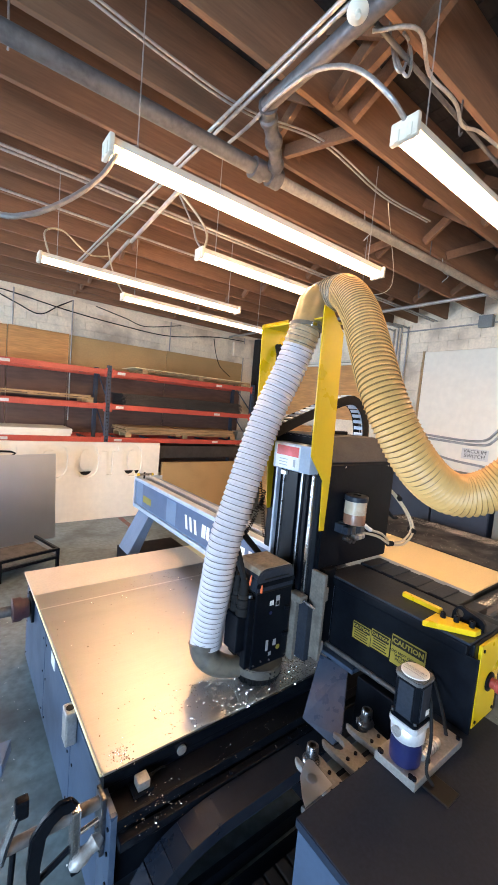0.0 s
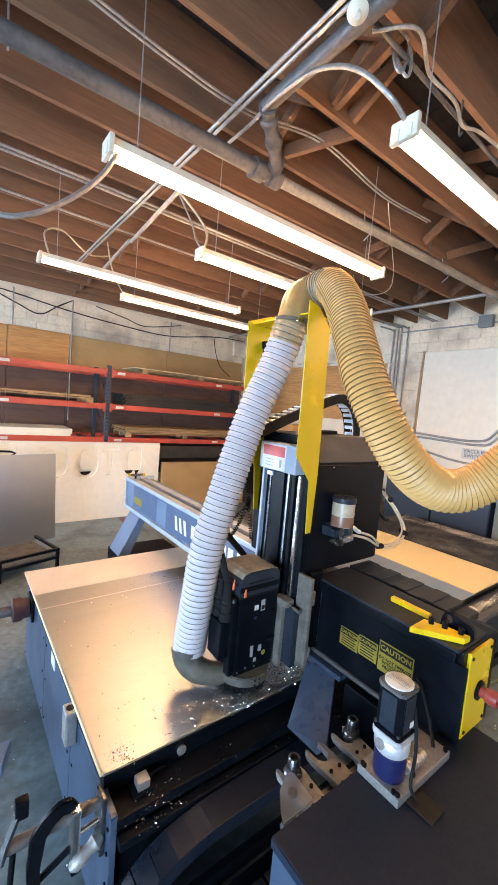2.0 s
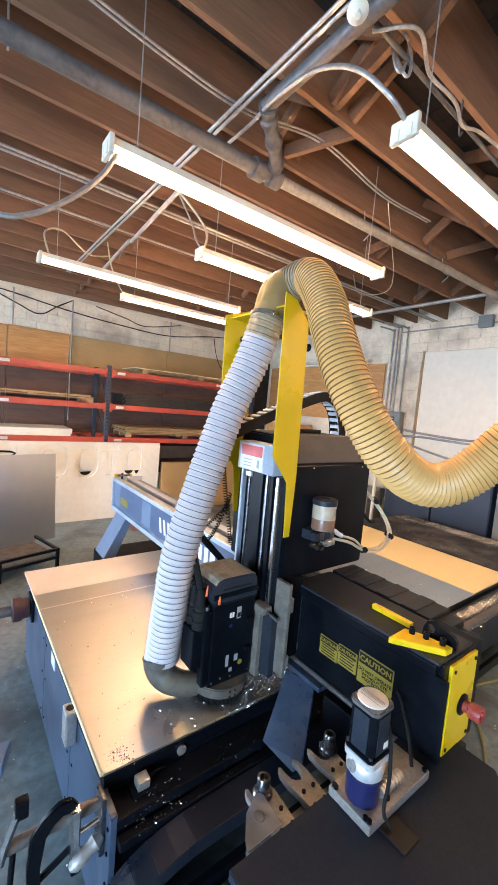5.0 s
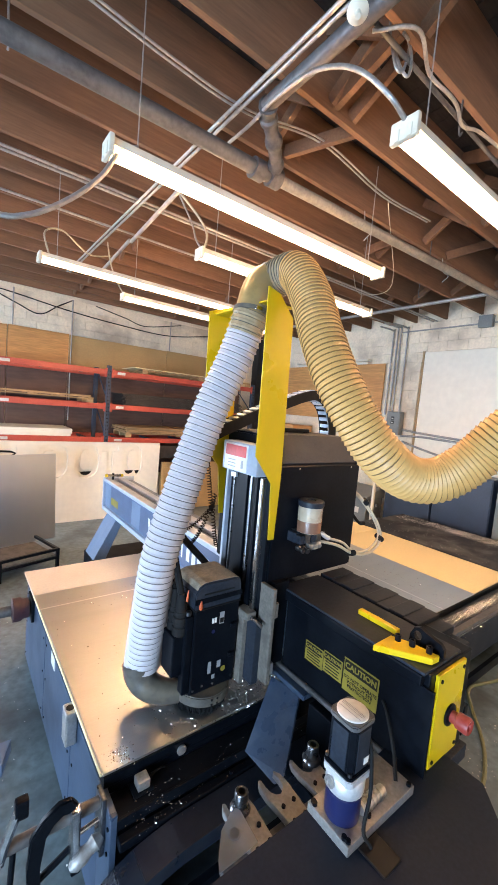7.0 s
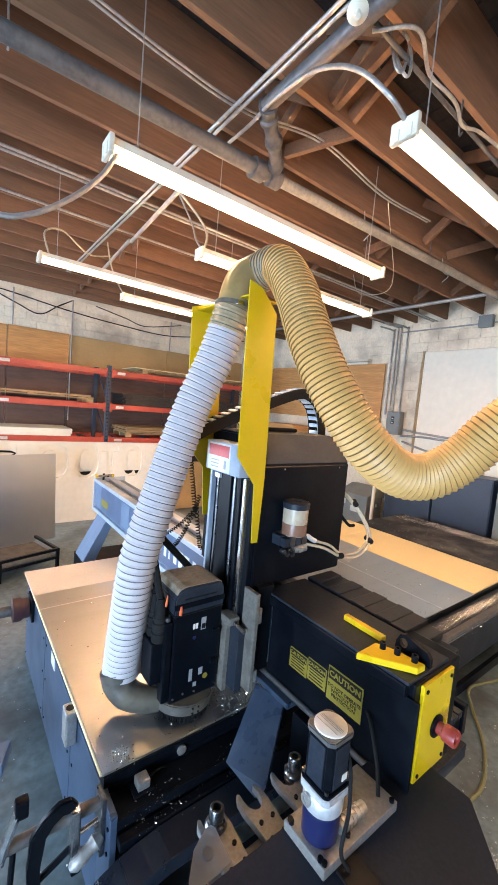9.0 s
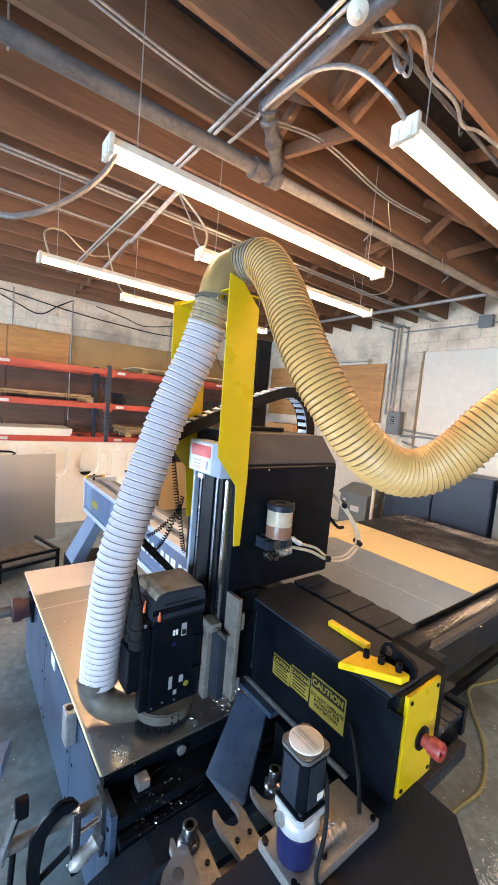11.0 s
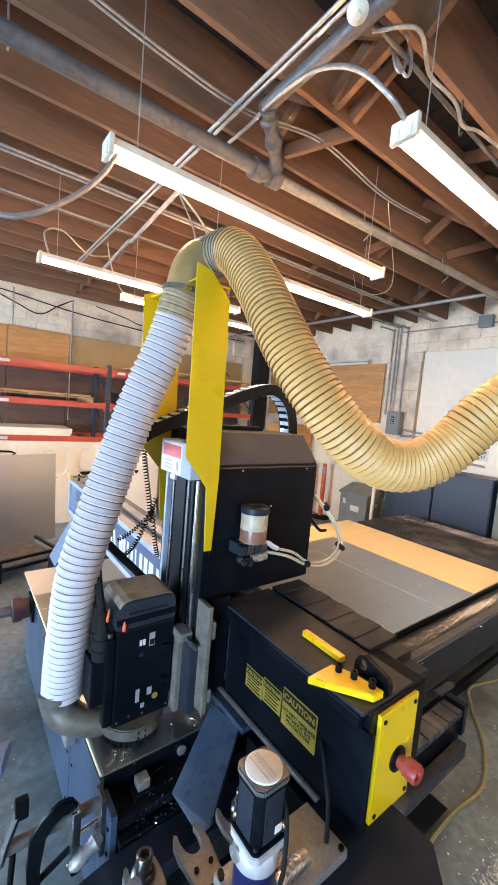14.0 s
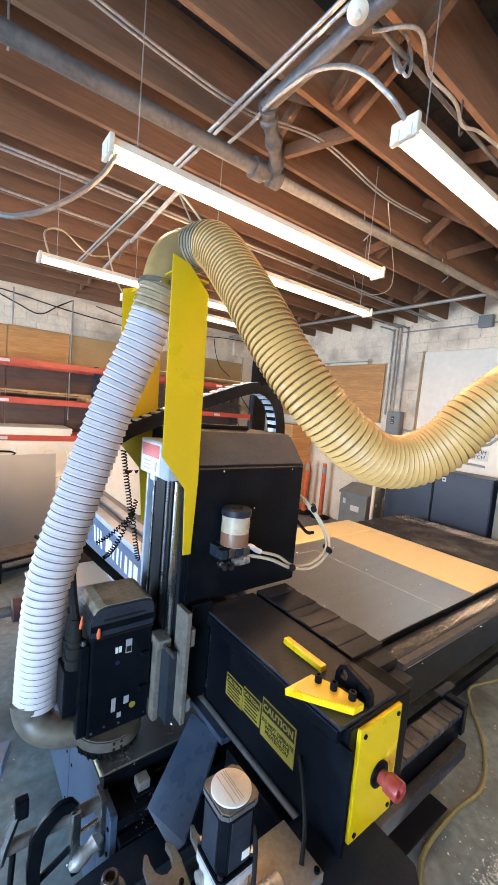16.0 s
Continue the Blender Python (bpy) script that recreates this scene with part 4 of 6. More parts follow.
part("screw_handle", lathe([(0.012, 0), (0.03, 0.02), (0.034, 0.06), (0.026, 0.09), (0.034, 0.12), (0.018, 0.15)], (0.425, 1.55, 0.605), (0.8, 0.1, 0.35), n=14), M["grey_alu"], bar, "worn bronze-grey screw handle", True)
part("lever", tube([(0.17, 1.58, 0.78), (0.19, 1.58, 0.86), (0.225, 1.58, 0.96), (0.25, 1.58, 1.0)], 0.020, 8), M["steel"], bar, "bright bent lever", True)
part("lever_grip", boxes((0.215, 0.265, 1.56, 1.60, 0.94, 1.02), bev=0.01), M["black"], bar)
part("stay", rod((0.30, 1.58, 0.60), (0.44, 1.58, 0.68), 0.014, 8), M["black"], bar, smooth=True)
part("stay", rod((0.22, 1.60, 0.80), (0.20, 1.60, 0.40), 0.012, 8), M["black"], bar, smooth=True)
part("mount", boxes((0.552, 0.574, 1.56, 1.65, 0.56, 0.84), bev=0.006), M["gunmetal"], bar)
for z in (0.59, 0.69, 0.80):
    part("mount_bolt", lathe([(0.014, 0), (0.014, 0.014), (0.007, 0.014)], (0.552, 1.605, z), (-1, 0, 0), n=8), M["gunmetal"], bar)
side = thing("side_pipe", (0.3, 3.7, 0.72), "steel pipe with a maroon plug meeting the table's side", "pipe")
part("pipe_length", rod((-0.9, 3.7, 0.72), (0.50, 3.7, 0.72), 0.045, 14), M["pipe"], side, smooth=True)
part("plug", lathe([(0.05, 0), (0.10, 0.01), (0.10, 0.07), (0.085, 0.09), (0.085, 0.13), (0.05, 0.14)], (0.42, 3.7, 0.72), (1, 0, 0), n=20), M["maroon"], side, "dull maroon plug", True)
part("flange", boxes((0.565, 0.587, 3.60, 3.80, 0.62, 0.82), bev=0.004), M["black"], side)
part("stand", rod((-0.6, 3.7, 0.0), (-0.6, 3.7, 0.68), 0.03, 10), M["pipe"], side)
br = thing("blue_stand", (-0.2, 2.45, 0), "blue-painted steel stand beside the table", "stand")
part("top", prism([(-0.5, 2.36), (0.25, 2.36), (0.315, 2.53), (-0.5, 2.53)], 'z', 0.42, 0.50, 0.004), M["beam_blue"], br)
part("post", boxes((-0.45, -0.35, 2.40, 2.50, 0, 0.42)), M["beam_blue"], br)
# drag chain trough in front of the table
trough = thing("drag_chain", (1.2, 1.3, 0.0), "dark drag chain curling beside the machine table", "drag chain")
arc = [(0.60, 1.37, 0.06), (0.66, 1.37, 0.40), (0.76, 1.37, 0.56), (0.98, 1.37, 0.645), (1.35, 1.37, 0.66), (2.4, 1.37, 0.66)]
rolling = thing("chain_loop", (1.2, 1.37, 0.3), "glossy black drag chain loop rolling beside the machine table", "drag chain")
cpts, _ = even(spline(arc, 8), 26)
for a, b in zip(cpts, cpts[1:]):
    d = b - a
    m = Matrix.Translation((a + b) / 2) @ Matrix.Rotation(-math.atan2(d.z, d.x), 4, 'Y')
    bm = bmesh.new()
    box(bm, -d.length * 0.53, d.length * 0.53, -0.075, 0.075, -0.035, 0.035, bev=0.0015, m=m)
    part("chain_link", bm, M["chain_gloss"], rolling)
for k in range(9):
    x = 0.95 + k * 0.075
    part("chain_link", boxes((x, x + 0.066, 1.02, 1.22, 0.28, 0.36), bev=0.010), M["rubber"], trough)
part("trough", boxes((0.55, 2.7, 0.98, 1.45, 0.045, 0.06), bev=0.004), M["black"], trough)
part("trough_foot", boxes((0.7, 0.8, 1.0, 1.3, 0.0, 0.045), (2.5, 2.6, 1.0, 1.3, 0.0, 0.045)), M["black"], trough)
part("link_rest", boxes((0.93, 1.65, 1.03, 1.21, 0.06, 0.28)), M["black"], trough)

# way cover and lower rail beside the table, with the floor cable
way = thing("way_rail", (2.2, 1.05, 0.0), "black machine rail with ribbed way cover and grey dust", "rail")
part("rail_body", boxes((1.45, 2.76, 1.0, 1.10, 0.50, 0.70), bev=0.006), M["black"], way)
for k in range(20):
    part("cover_rib", boxes((1.50 + k * 0.062, 1.555 + k * 0.062, 0.985, 1.11, 0.701, 0.74 + 0.006 * (k % 2)), bev=0.005), M["dusty_table"], way)
part("end_bracket", boxes((2.745, 2.80, 0.98, 1.115, 0.56, 0.77), bev=0.008), M["black"], way)
part("end_flag", boxes((2.70, 2.90, 1.115, 1.17, 0.765, 0.78), bev=0.003), M["black_dusty"], way)
part("lower_rail", boxes((1.45, 2.72, 0.93, 0.99, 0.46, 0.56), bev=0.006), M["dusty_table"], way)
for x in (1.55, 2.15):
    part("rail_arm", boxes((x, x + 0.08, 1.10, 1.53, 0.52, 0.60), bev=0.004), M["black"], way)
cable([(1.9, 0.70, 0.014), (2.29, 0.93, 0.014), (2.75, 0.96, 0.014), (3.09, 0.93, 0.014), (3.4, 1.02, 0.014), (3.66, 1.16, 0.014), (3.9, 1.33, 0.014), (4.15, 1.47, 0.03), (4.5, 1.40, 0.014), (5.4, 1.1, 0.014)], 0.016, "yellow_tape", "olive-yellow cable lying on the floor")

# ---- the moving gantry, drawn where it stands at the clip's start ----
gantry = thing("router_gantry", (2.1, 2.5, 0.6), "moving machine gantry with spindle, blue beam and yellow hose bracket", "machine gantry")
# beam
beam = part("beam", boxes((2.06, 2.42, 1.62, 5.19, 1.16, 1.50), bev=0.01), M["beam_blue"], gantry)
part("top_rail", boxes((2.03, 2.12, 1.62, 5.19, 1.50, 1.545), bev=0.006), M["silver_paint"], beam, "pale silver rail")
part("top_rail", boxes((2.22, 2.30, 1.62, 5.19, 1.50, 1.535), bev=0.006), M["silver_paint"], beam, "pale silver rail")
part("lower_rail", boxes((2.025, 2.10, 1.62, 5.19, 1.125, 1.175), bev=0.006), M["silver_paint"], beam, "pale silver rail")
part("end_plate", boxes((2.03, 2.44, 5.19, 5.21, 1.12, 1.55), bev=0.004), M["silver_paint"], beam)
part("printed_band", boxes((2.055, 2.0595, 2.1, 4.95, 1.19, 1.485)), M["beam_dark"], beam, "dark blue printed band")
for k in range(3):
    y = 3.74 - k * 0.10
    part("mark_bar", prism([(y, 1.40), (y - 0.05, 1.40), (y - 0.09, 1.25), (y - 0.04, 1.25)], 'x', 2.0535, 2.0548), M["label"], beam, "white printed mark")
for k, w in enumerate((0.10, 0.07, 0.05, 0.06, 0.03, 0.07, 0.08, 0.10)):
    y = 3.36 - k * 0.095
    part("mark_bar", boxes((2.0535, 2.0548, y - w * 0.8, y, 1.265, 1.40)), M["label"], beam, "white printed mark")
for k in range(4):
    y = 2.56 - k * 0.075
    part("mark_bar", boxes((2.0535, 2.0548, y - 0.05, y, 1.265, 1.40)), M["label"], beam, "white printed mark")
part("sticker", boxes((2.0535, 2.0548, 4.66, 4.92, 1.25, 1.34)), M["sign_yellow"], beam, "pale green-yellow sticker")
part("pale_stripe", boxes((2.0535, 2.0548, 3.95, 4.2, 1.20, 1.47)), M["beam_blue"], beam)
part("air_fitting", rod((2.02, 5.04, 1.60), (2.20, 5.04, 1.60), 0.016, 10), M["gunmetal"], beam, "small air fitting with yellow caps", True)
part("fitting_stem", rod((2.10, 5.04, 1.546), (2.10, 5.04, 1.63), 0.014, 8), M["black"], beam)
for x in (2.0, 2.20):
    part("yellow_cap", rod((x, 5.04, 1.60), (x + 0.03, 5.04, 1.60), 0.02, 10), M["yellow"], beam, "yellow cap", True)
# far leg
part("leg", prism([(2.06, 1.12), (2.16, 1.12), (1.95, 0.62), (1.80, 0.62)], 'y', 4.70, 5.05, 0.004), M["beam_blue"], gantry)
part("leg_foot", boxes((1.8, 2.6, 4.66, 5.1, 0.45, 0.63), bev=0.01), M["black"], gantry)
# near leg plate
bm = bmesh.new()
lo = [bm.verts.new(v) for v in ((1.979, 1.607, 1.032), (2.014, 1.408, 1.032), (1.743, 1.208, 0.851), (1.702, 1.231, 0.81), (1.684, 1.448, 0.819))]
hi = [bm.verts.new(v.co + Vector((0.011, 0, -0.005))) for v in lo]
bm.faces.new(lo), bm.faces.new(hi[::-1])
for i in range(5):
    bm.faces.new((lo[i], hi[i], hi[(i + 1) % 5], lo[(i + 1) % 5]))
part("leg_plate", bm, M["leg_blue"], gantry, "glossy blue leg plate")
part("leg_flange", boxes((2.0, 2.20, 1.36, 1.70, 1.03, 1.06), bev=0.004), M["leg_blue"], gantry)
part("leg_body", boxes((2.07, 2.45, 1.44, 1.62, 0.835, 1.10), bev=0.006), M["black"], gantry)
part("lower_rail", rod((2.04, 0.8, 1.085), (2.04, 1.9, 1.085), 0.016, 10), M["pipe"], gantry, smooth=True)
# near end box
endbox = part("end_box", boxes((2.065, 2.46, 0.73, 1.62, 1.06, 1.557), bev=0.008), M["black"], gantry)
part("front_cover", boxes((2.05, 2.064, 0.70, 1.60, 1.07, 1.50), bev=0.004), M["black"], endbox)
part("top_cover", boxes((2.03, 2.36, 0.74, 1.66, 1.558, 1.572), bev=0.004), M["black_dusty"], endbox)
part("front_lip", boxes((2.025, 2.063, 0.75, 1.66, 1.502, 1.5575), bev=0.008), M["black"], endbox)
es = part("stop_plate", boxes((2.11, 2.365, 0.712, 0.729, 1.105, 1.545), bev=0.003), M["bright_yellow"], gantry)
for x, z in ((2.135, 1.515), (2.34, 1.515), (2.135, 1.135), (2.34, 1.135)):
    part("screw", rod((x, 0.707, z), (x, 0.713, z), 0.009, 8), M["black"], es)
part("button_collar", lathe([(0.05, 0), (0.05, 0.008), (0.03, 0.012)], (2.25, 0.711, 1.315), (0, -1, 0)), M["black"], es)
part("stop_button", lathe([(0.026, 0), (0.028, 0.03), (0.036, 0.034), (0.038, 0.078), (0.034, 0.086), (0.020, 0.083), (0.018, 0.07)], (2.25, 0.705, 1.315), (0, -1, 0)), M["red_knob"], es, "faded red stop button", True)
# caution signs on the front cover
def caution(y0, y1, z0, z1, lines, size):
    s = part("caution_sign", boxes((2.0470, 2.0497, y0, y1, z0, z1)), M["sign_yellow"], gantry, "yellow caution sign")
    h = z1 - z0
    part("heading_band", boxes((2.0445, 2.0469, y0 + 0.006, y1 - 0.006, z1 - 0.36 * h, z1 - 0.04 * h)), M["ink"], s)
    mid = (y0 + y1) / 2
    part("heading", words("CAUTION", size, facing((2.0436, mid, z1 - 0.20 * h), (0, -1, 0)), 0.0006, 1.0, size * 0.028), M["sign_yellow"], s)
    if lines:
        part("lettering", words(lines, size * 0.56, facing((2.0462, mid, z0 + 0.32 * h), (0, -1, 0)), 0.0006, 0.95, size * 0.012), M["ink"], s)
    else:
        for k in range(4):
            part("print_bar", boxes((2.0456, 2.0469, y0 + 0.015 + 0.008 * (k % 2), y1 - 0.015, z0 + (0.10 + 0.14 * k) * h, z0 + (0.15 + 0.14 * k) * h)), M["ink"], s)


caution(1.295, 1.425, 1.235, 1.345, "", 0.026)
caution(1.165, 1.29, 1.245, 1.36, "", 0.025)
caution(0.95, 1.155, 1.23, 1.40, "DO NOT OPERATE\nWITHOUT EYE\nPROTECTION", 0.041)
# yellow safety bars on the top cover
part("yellow_bar", boxes((2.18, 2.212, 0.97, 1.20, 1.573, 1.600), bev=0.004), M["bright_yellow"], gantry)
yb = part("yellow_block", prism([(1.965, 0.955), (2.11, 0.96), (2.145, 0.88), (2.165, 0.748), (2.11, 0.752)], 'z', 1.573, 1.603, 0.003), M["bright_yellow"], gantry)
for x, y in ((2.10, 0.915), (2.12, 0.855), (2.14, 0.785)):
    part("cap_screw", lathe([(0.014, 0), (0.014, 0.03), (0.008, 0.03), (0.007, 0.02)], (x, y, 1.603), n=12), M["black"], yb)
bm = bmesh.new()
lug = [(0.915, 1.573), (0.912, 1.615), (0.895, 1.650), (0.870, 1.662), (0.845, 1.652), (0.765, 1.632), (0.748, 1.612), (0.746, 1.573)]
bore = [(0.875 + 0.020 * math.cos(k * math.pi / 8), 1.620 + 0.022 * math.sin(k * math.pi / 8)) for k in range(16)]
lug_edges = []
for loop in (lug, bore):
    vs = [bm.verts.new((2.20, y, z)) for y, z in loop]
    lug_edges += [bm.edges.new((vs[k], vs[(k + 1) % len(vs)])) for k in range(len(vs))]
bmesh.ops.triangle_fill(bm, use_beauty=True, use_dissolve=False, edges=lug_edges)
ex = bmesh.ops.extrude_face_region(bm, geom=list(bm.faces))
bmesh.ops.translate(bm, vec=(0.022, 0, 0), verts=[v for v in ex["geom"] if isinstance(v, bmesh.types.BMVert)])
part("lifting_eye", bm, M["black"], gantry)
# way covers on top of the beam behind the end box
for k in range(10):
    y = 0.80 + k * 0.085
    part("cover_slat", boxes((2.385, 2.61, y, y + 0.095, 1.50 + 0.004 * (k % 2), 1.572 + 0.006 * (k % 2) - (0.10 if k == 0 else 0.03 if k == 1 else 0)), bev=0.006), M["black_dusty"], gantry)
# carriage housing
hy = [(1.645, 1.60), (1.645, 2.31), (1.79, 2.475), (2.20, 2.475), (2.20, 1.60)]
house = part("housing", prism(hy, 'x', 1.90, 2.66, 0.010), M["black"], gantry)
part("housing_roof", prism([(1.650, 2.322), (1.787, 2.479), (2.195, 2.479), (2.195, 2.476), (1.789, 2.4755), (1.653, 2.319)], 'x', 1.91, 2.65), M["grey_dust"], house, "dusty grey sloping roof")
part("roof_handle", boxes((2.1, 2.45, 1.95, 2.0, 2.482, 2.51), bev=0.008), M["black"], house)
for x, z in ((2.08, 2.29), (2.56, 2.29), (2.3, 2.08)):
    part("screw", rod((x, 1.640, z), (x, 1.646, z), 0.006, 8), M["steel"], house)
jar = part("oil_jar", lathe([(0.068, 0), (0.072, 0.015), (0.072, 0.155), (0.066, 0.16)], (2.125, 1.565, 1.925), n=24), M["beige"], gantry, "aged cream oil jar", True)
part("oil", lathe([(0.0725, 0.0), (0.0732, 0.012), (0.0732, 0.062), (0.0728, 0.066)], (2.125, 1.565, 1.928), n=24), M["oil"], jar, smooth=True)
part("lid", lathe([(0.077, 0.155), (0.077, 0.185), (0.072, 0.19), (0.03, 0.19), (0.028, 0.183), (0.012, 0.183)], (2.125, 1.565, 1.925), n=24), M["black_dusty"], jar, smooth=True)
vb = part("valve_block", boxes((2.03, 2.22, 1.575, 1.644, 1.86, 1.92), bev=0.005), M["black_dusty"], gantry)
for k in range(4):
    part("valve_body", boxes((2.032 + k * 0.046, 2.072 + k * 0.046, 1.535, 1.574, 1.862, 1.912), bev=0.005), M["gunmetal" if k % 2 else "black_dusty"], vb)
for x, z in ((2.05, 1.835), (2.09, 1.828)):
    part("fitting", lathe([(0.016, 0), (0.016, 0.022), (0.011, 0.026), (0.011, 0.045), (0.014, 0.047), (0.014, 0.058)], (x, 1.575, z), (0, -1, -0.15), n=12), M["gunmetal"], vb, smooth=True)
part("brass_union", rod((2.12, 1.555, 1.832), (2.21, 1.545, 1.838), 0.021, 12), M["grey_alu"], vb, "dusty brass union", True)
part("union_nut", rod((2.15, 1.552, 1.834), (2.18, 1.548, 1.836), 0.026, 6), M["cast_alu"], vb)
part("elbow_fitting", tube([(2.19, 1.56, 1.90), (2.22, 1.545, 1.905), (2.25, 1.54, 1.885), (2.28, 1.535, 1.87)], 0.014, 10), M["bright_cast"], vb, smooth=True)
part("jar_bracket", boxes((2.06, 2.19, 1.585, 1.644, 1.921, 1.927), bev=0.002), M["gunmetal"], vb)
part("air_tube", tube([(2.27, 1.537, 1.872), (2.40, 1.525, 1.83), (2.53, 1.53, 1.752), (2.70, 1.535, 1.738), (2.83, 1.555, 1.81), (2.84, 1.63, 1.93), (2.75, 1.73, 2.08), (2.67, 1.79, 2.12)], 0.008, 8), M["cream"], gantry, "cream air tube", True)
for p, q in (((2.50, 1.50, 1.755), (2.515, 1.545, 1.735)), ((2.825, 1.52, 1.79), (2.85, 1.58, 1.80)), ((2.79, 1.65, 2.02), (2.83, 1.70, 2.03))):
    part("cable_tie", rod(p, q, 0.019, 10), M["rubber"], gantry)
part("air_tube", tube([(2.2, 1.55, 1.86), (2.35, 1.52, 1.82), (2.52, 1.52, 1.74), (2.70, 1.52, 1.72), (2.84, 1.54, 1.80), (2.85, 1.62, 1.93), (2.76, 1.72, 2.08), (2.68, 1.78, 2.12)], 0.009, 8), M["cream"], gantry, "cream air tube", True)
part("cable", tube([(2.66, 1.75, 2.02), (2.73, 1.72, 1.93), (2.80, 1.70, 1.86), (2.86, 1.70, 1.85)], 0.011, 8), M["rubber"], gantry, smooth=True)
# vertical slide
col = part("column", boxes((1.88, 1.93, 1.66, 2.08, 1.30, 2.25), bev=0.004), M["black"], gantry)
for y, r, mt in ((2.06, 0.011, "silver_paint"), (1.705, 0.014, "steel")):
    part("guide_rail", boxes((1.845, 1.88, y - r, y + r, 1.32, 2.23), bev=0.005), M[mt], col, "bright steel guide rail")
part("guide_rod", rod((1.862, 1.995, 1.32), (1.862, 1.995, 2.19), 0.008, 10), M["gunmetal"], col, smooth=True)
part("rod_clamp", boxes((1.845, 1.88, 1.965, 2.02, 2.185, 2.215), bev=0.004), M["bright_cast"], col)
part("slide_face", boxes((1.862, 1.88, 1.86, 1.98, 1.32, 2.22), bev=0.004), M["black"], col, "glossy black slide strip")
bm = bmesh.new()
for k in range(56):
    cyl(bm, (1.862, 1.815, 1.40 + k * 0.0145), (1.862, 1.815, 1.408 + k * 0.0145), 0.0125, n=10)
cyl(bm, (1.862, 1.815, 1.38), (1.862, 1.815, 2.23), 0.009, n=10)
part("lead_screw", bm, M["gunmetal"], col, "threaded steel screw")
part("side_strip", boxes((1.85, 1.88, 1.745, 1.775, 1.32, 2.23), bev=0.003), M["black"], col)
head = part("sign_head", boxes((1.795, 1.93, 1.70, 2.05, 2.235, 2.415), bev=0.008), M["sign_box"], gantry, "blue-grey top box")
part("sign_card", boxes((1.790, 1.7945, 1.79, 2.02, 2.243, 2.405)), M["label"], head)
part("red_panel", boxes((1.7875, 1.7897, 1.80, 2.01, 2.33, 2.395)), M["label_red"], head)
bm = bmesh.new()
for k in range(3):
    box(bm, 1.7878, 1.7897, 1.90, 1.98, 2.262 + k * 0.02, 2.268 + k * 0.02)
box(bm, 1.7878, 1.7897, 1.825, 1.845, 2.262, 2.31)
part("print_bar", bm, M["label_grey"], head)
# lower carriage plates
part("carriage_plate", boxes((1.875, 1.90, 1.545, 1.662, 1.05, 1.62), bev=0.004), M["dusty_plate"], gantry, "dusty grey aluminium plate")
part("carriage_plate", boxes((1.80, 1.83, 1.70, 1.755, 0.99, 1.40), bev=0.004), M["dusty_plate"], gantry, "dusty grey aluminium plate")
part("carriage_body", boxes((1.932, 2.048, 1.605, 2.14, 1.11, 1.62), bev=0.006), M["black"], gantry)
part("carriage_back", boxes((1.83, 1.875, 1.62, 2.0, 1.02, 1.40), bev=0.004), M["black_dusty"], gantry)
cl = part("clamp_block", boxes((1.79, 1.86, 1.66, 1.77, 1.40, 1.445), bev=0.008), M["dusty_plate"], gantry)
part("clamp_lever", rod((1.82, 1.66, 1.42), (1.84, 1.58, 1.395), 0.010, 8), M["gunmetal"], cl)
part("side_bracket", boxes((1.90, 1.93, 1.55, 1.60, 1.44, 1.53), bev=0.008), M["dusty_plate"], gantry)
part("side_bracket", boxes((1.90, 1.93, 1.55, 1.60, 1.10, 1.17), bev=0.008), M["grey_alu"], gantry)
# spindle
sx0, sx1, sy0, sy1 = 1.49, 1.79, 1.74, 1.99
spin = part("spindle", boxes((sx0, sx1, sy0, sy1, 1.0, 1.50), bev=0.012), M["black"], gantry)
part("spindle_cap", prism([(sx0 - 0.005, 1.502), (sx1 + 0.003, 1.502), (sx1 + 0.003, 1.60), (sx1 - 0.012, 1.632), (sx1 - 0.04, 1.645), (sx0 + 0.06, 1.648), (sx0 + 0.025, 1.636), (sx0 - 0.005, 1.59)], 'y', sy0 - 0.004, sy1 + 0.004, 0.007), M["black_dusty"], spin, "dusty black motor cap")
part("cap_top", prism([(sx0 + 0.006, 1.612), (sx0 + 0.026, 1.6395), (sx0 + 0.06, 1.6505), (sx1 - 0.04, 1.6475), (sx1 - 0.012, 1.635), (sx1 - 0.02, 1.62), (sx0 + 0.03, 1.62)], 'y', sy0 + 0.004, sy1 - 0.004, 0.002), M["tan_dust"], spin, "layer of tan dust")
part("cap_band", boxes((sx0 - 0.007, sx1 + 0.005, sy0 - 0.008, sy0 - 0.0042, 1.535, 1.565), bev=0.0015), M["black"], spin)
part("seam", boxes((sx0 - 0.003, sx1 + 0.003, sy0 - 0.003, sy1 + 0.003, 1.494, 1.502)), M["ink"], spin)
for x0, x1, z0, z1, mt in ((1.655, 1.685, 1.385, 1.455, "label_grey"), (1.605, 1.618, 1.40, 1.43, "label"), (1.622, 1.635, 1.40, 1.43, "label"), (1.60, 1.62, 1.10, 1.17, "label_grey"), (1.66, 1.685, 1.12, 1.16, "label_grey"), (1.63, 1.65, 1.06, 1.085, "label_grey")):
    part("plate", boxes((x0, x1, sy0 - 0.003, sy0 - 0.0005, z0, z1)), M[mt], spin)
part("round_sticker", rod((1.705, sy0 - 0.003, 1.10), (1.705, sy0 - 0.0005, 1.10), 0.016, 16), M["sign_yellow"], spin, "round yellow sticker")
for x, z in ((1.76, 1.36), (1.76, 1.18)):
    part("lug", boxes((x - 0.03, x + 0.01, sy0 - 0.02, sy0, z - 0.012, z + 0.012), bev=0.005), M["black"], spin)
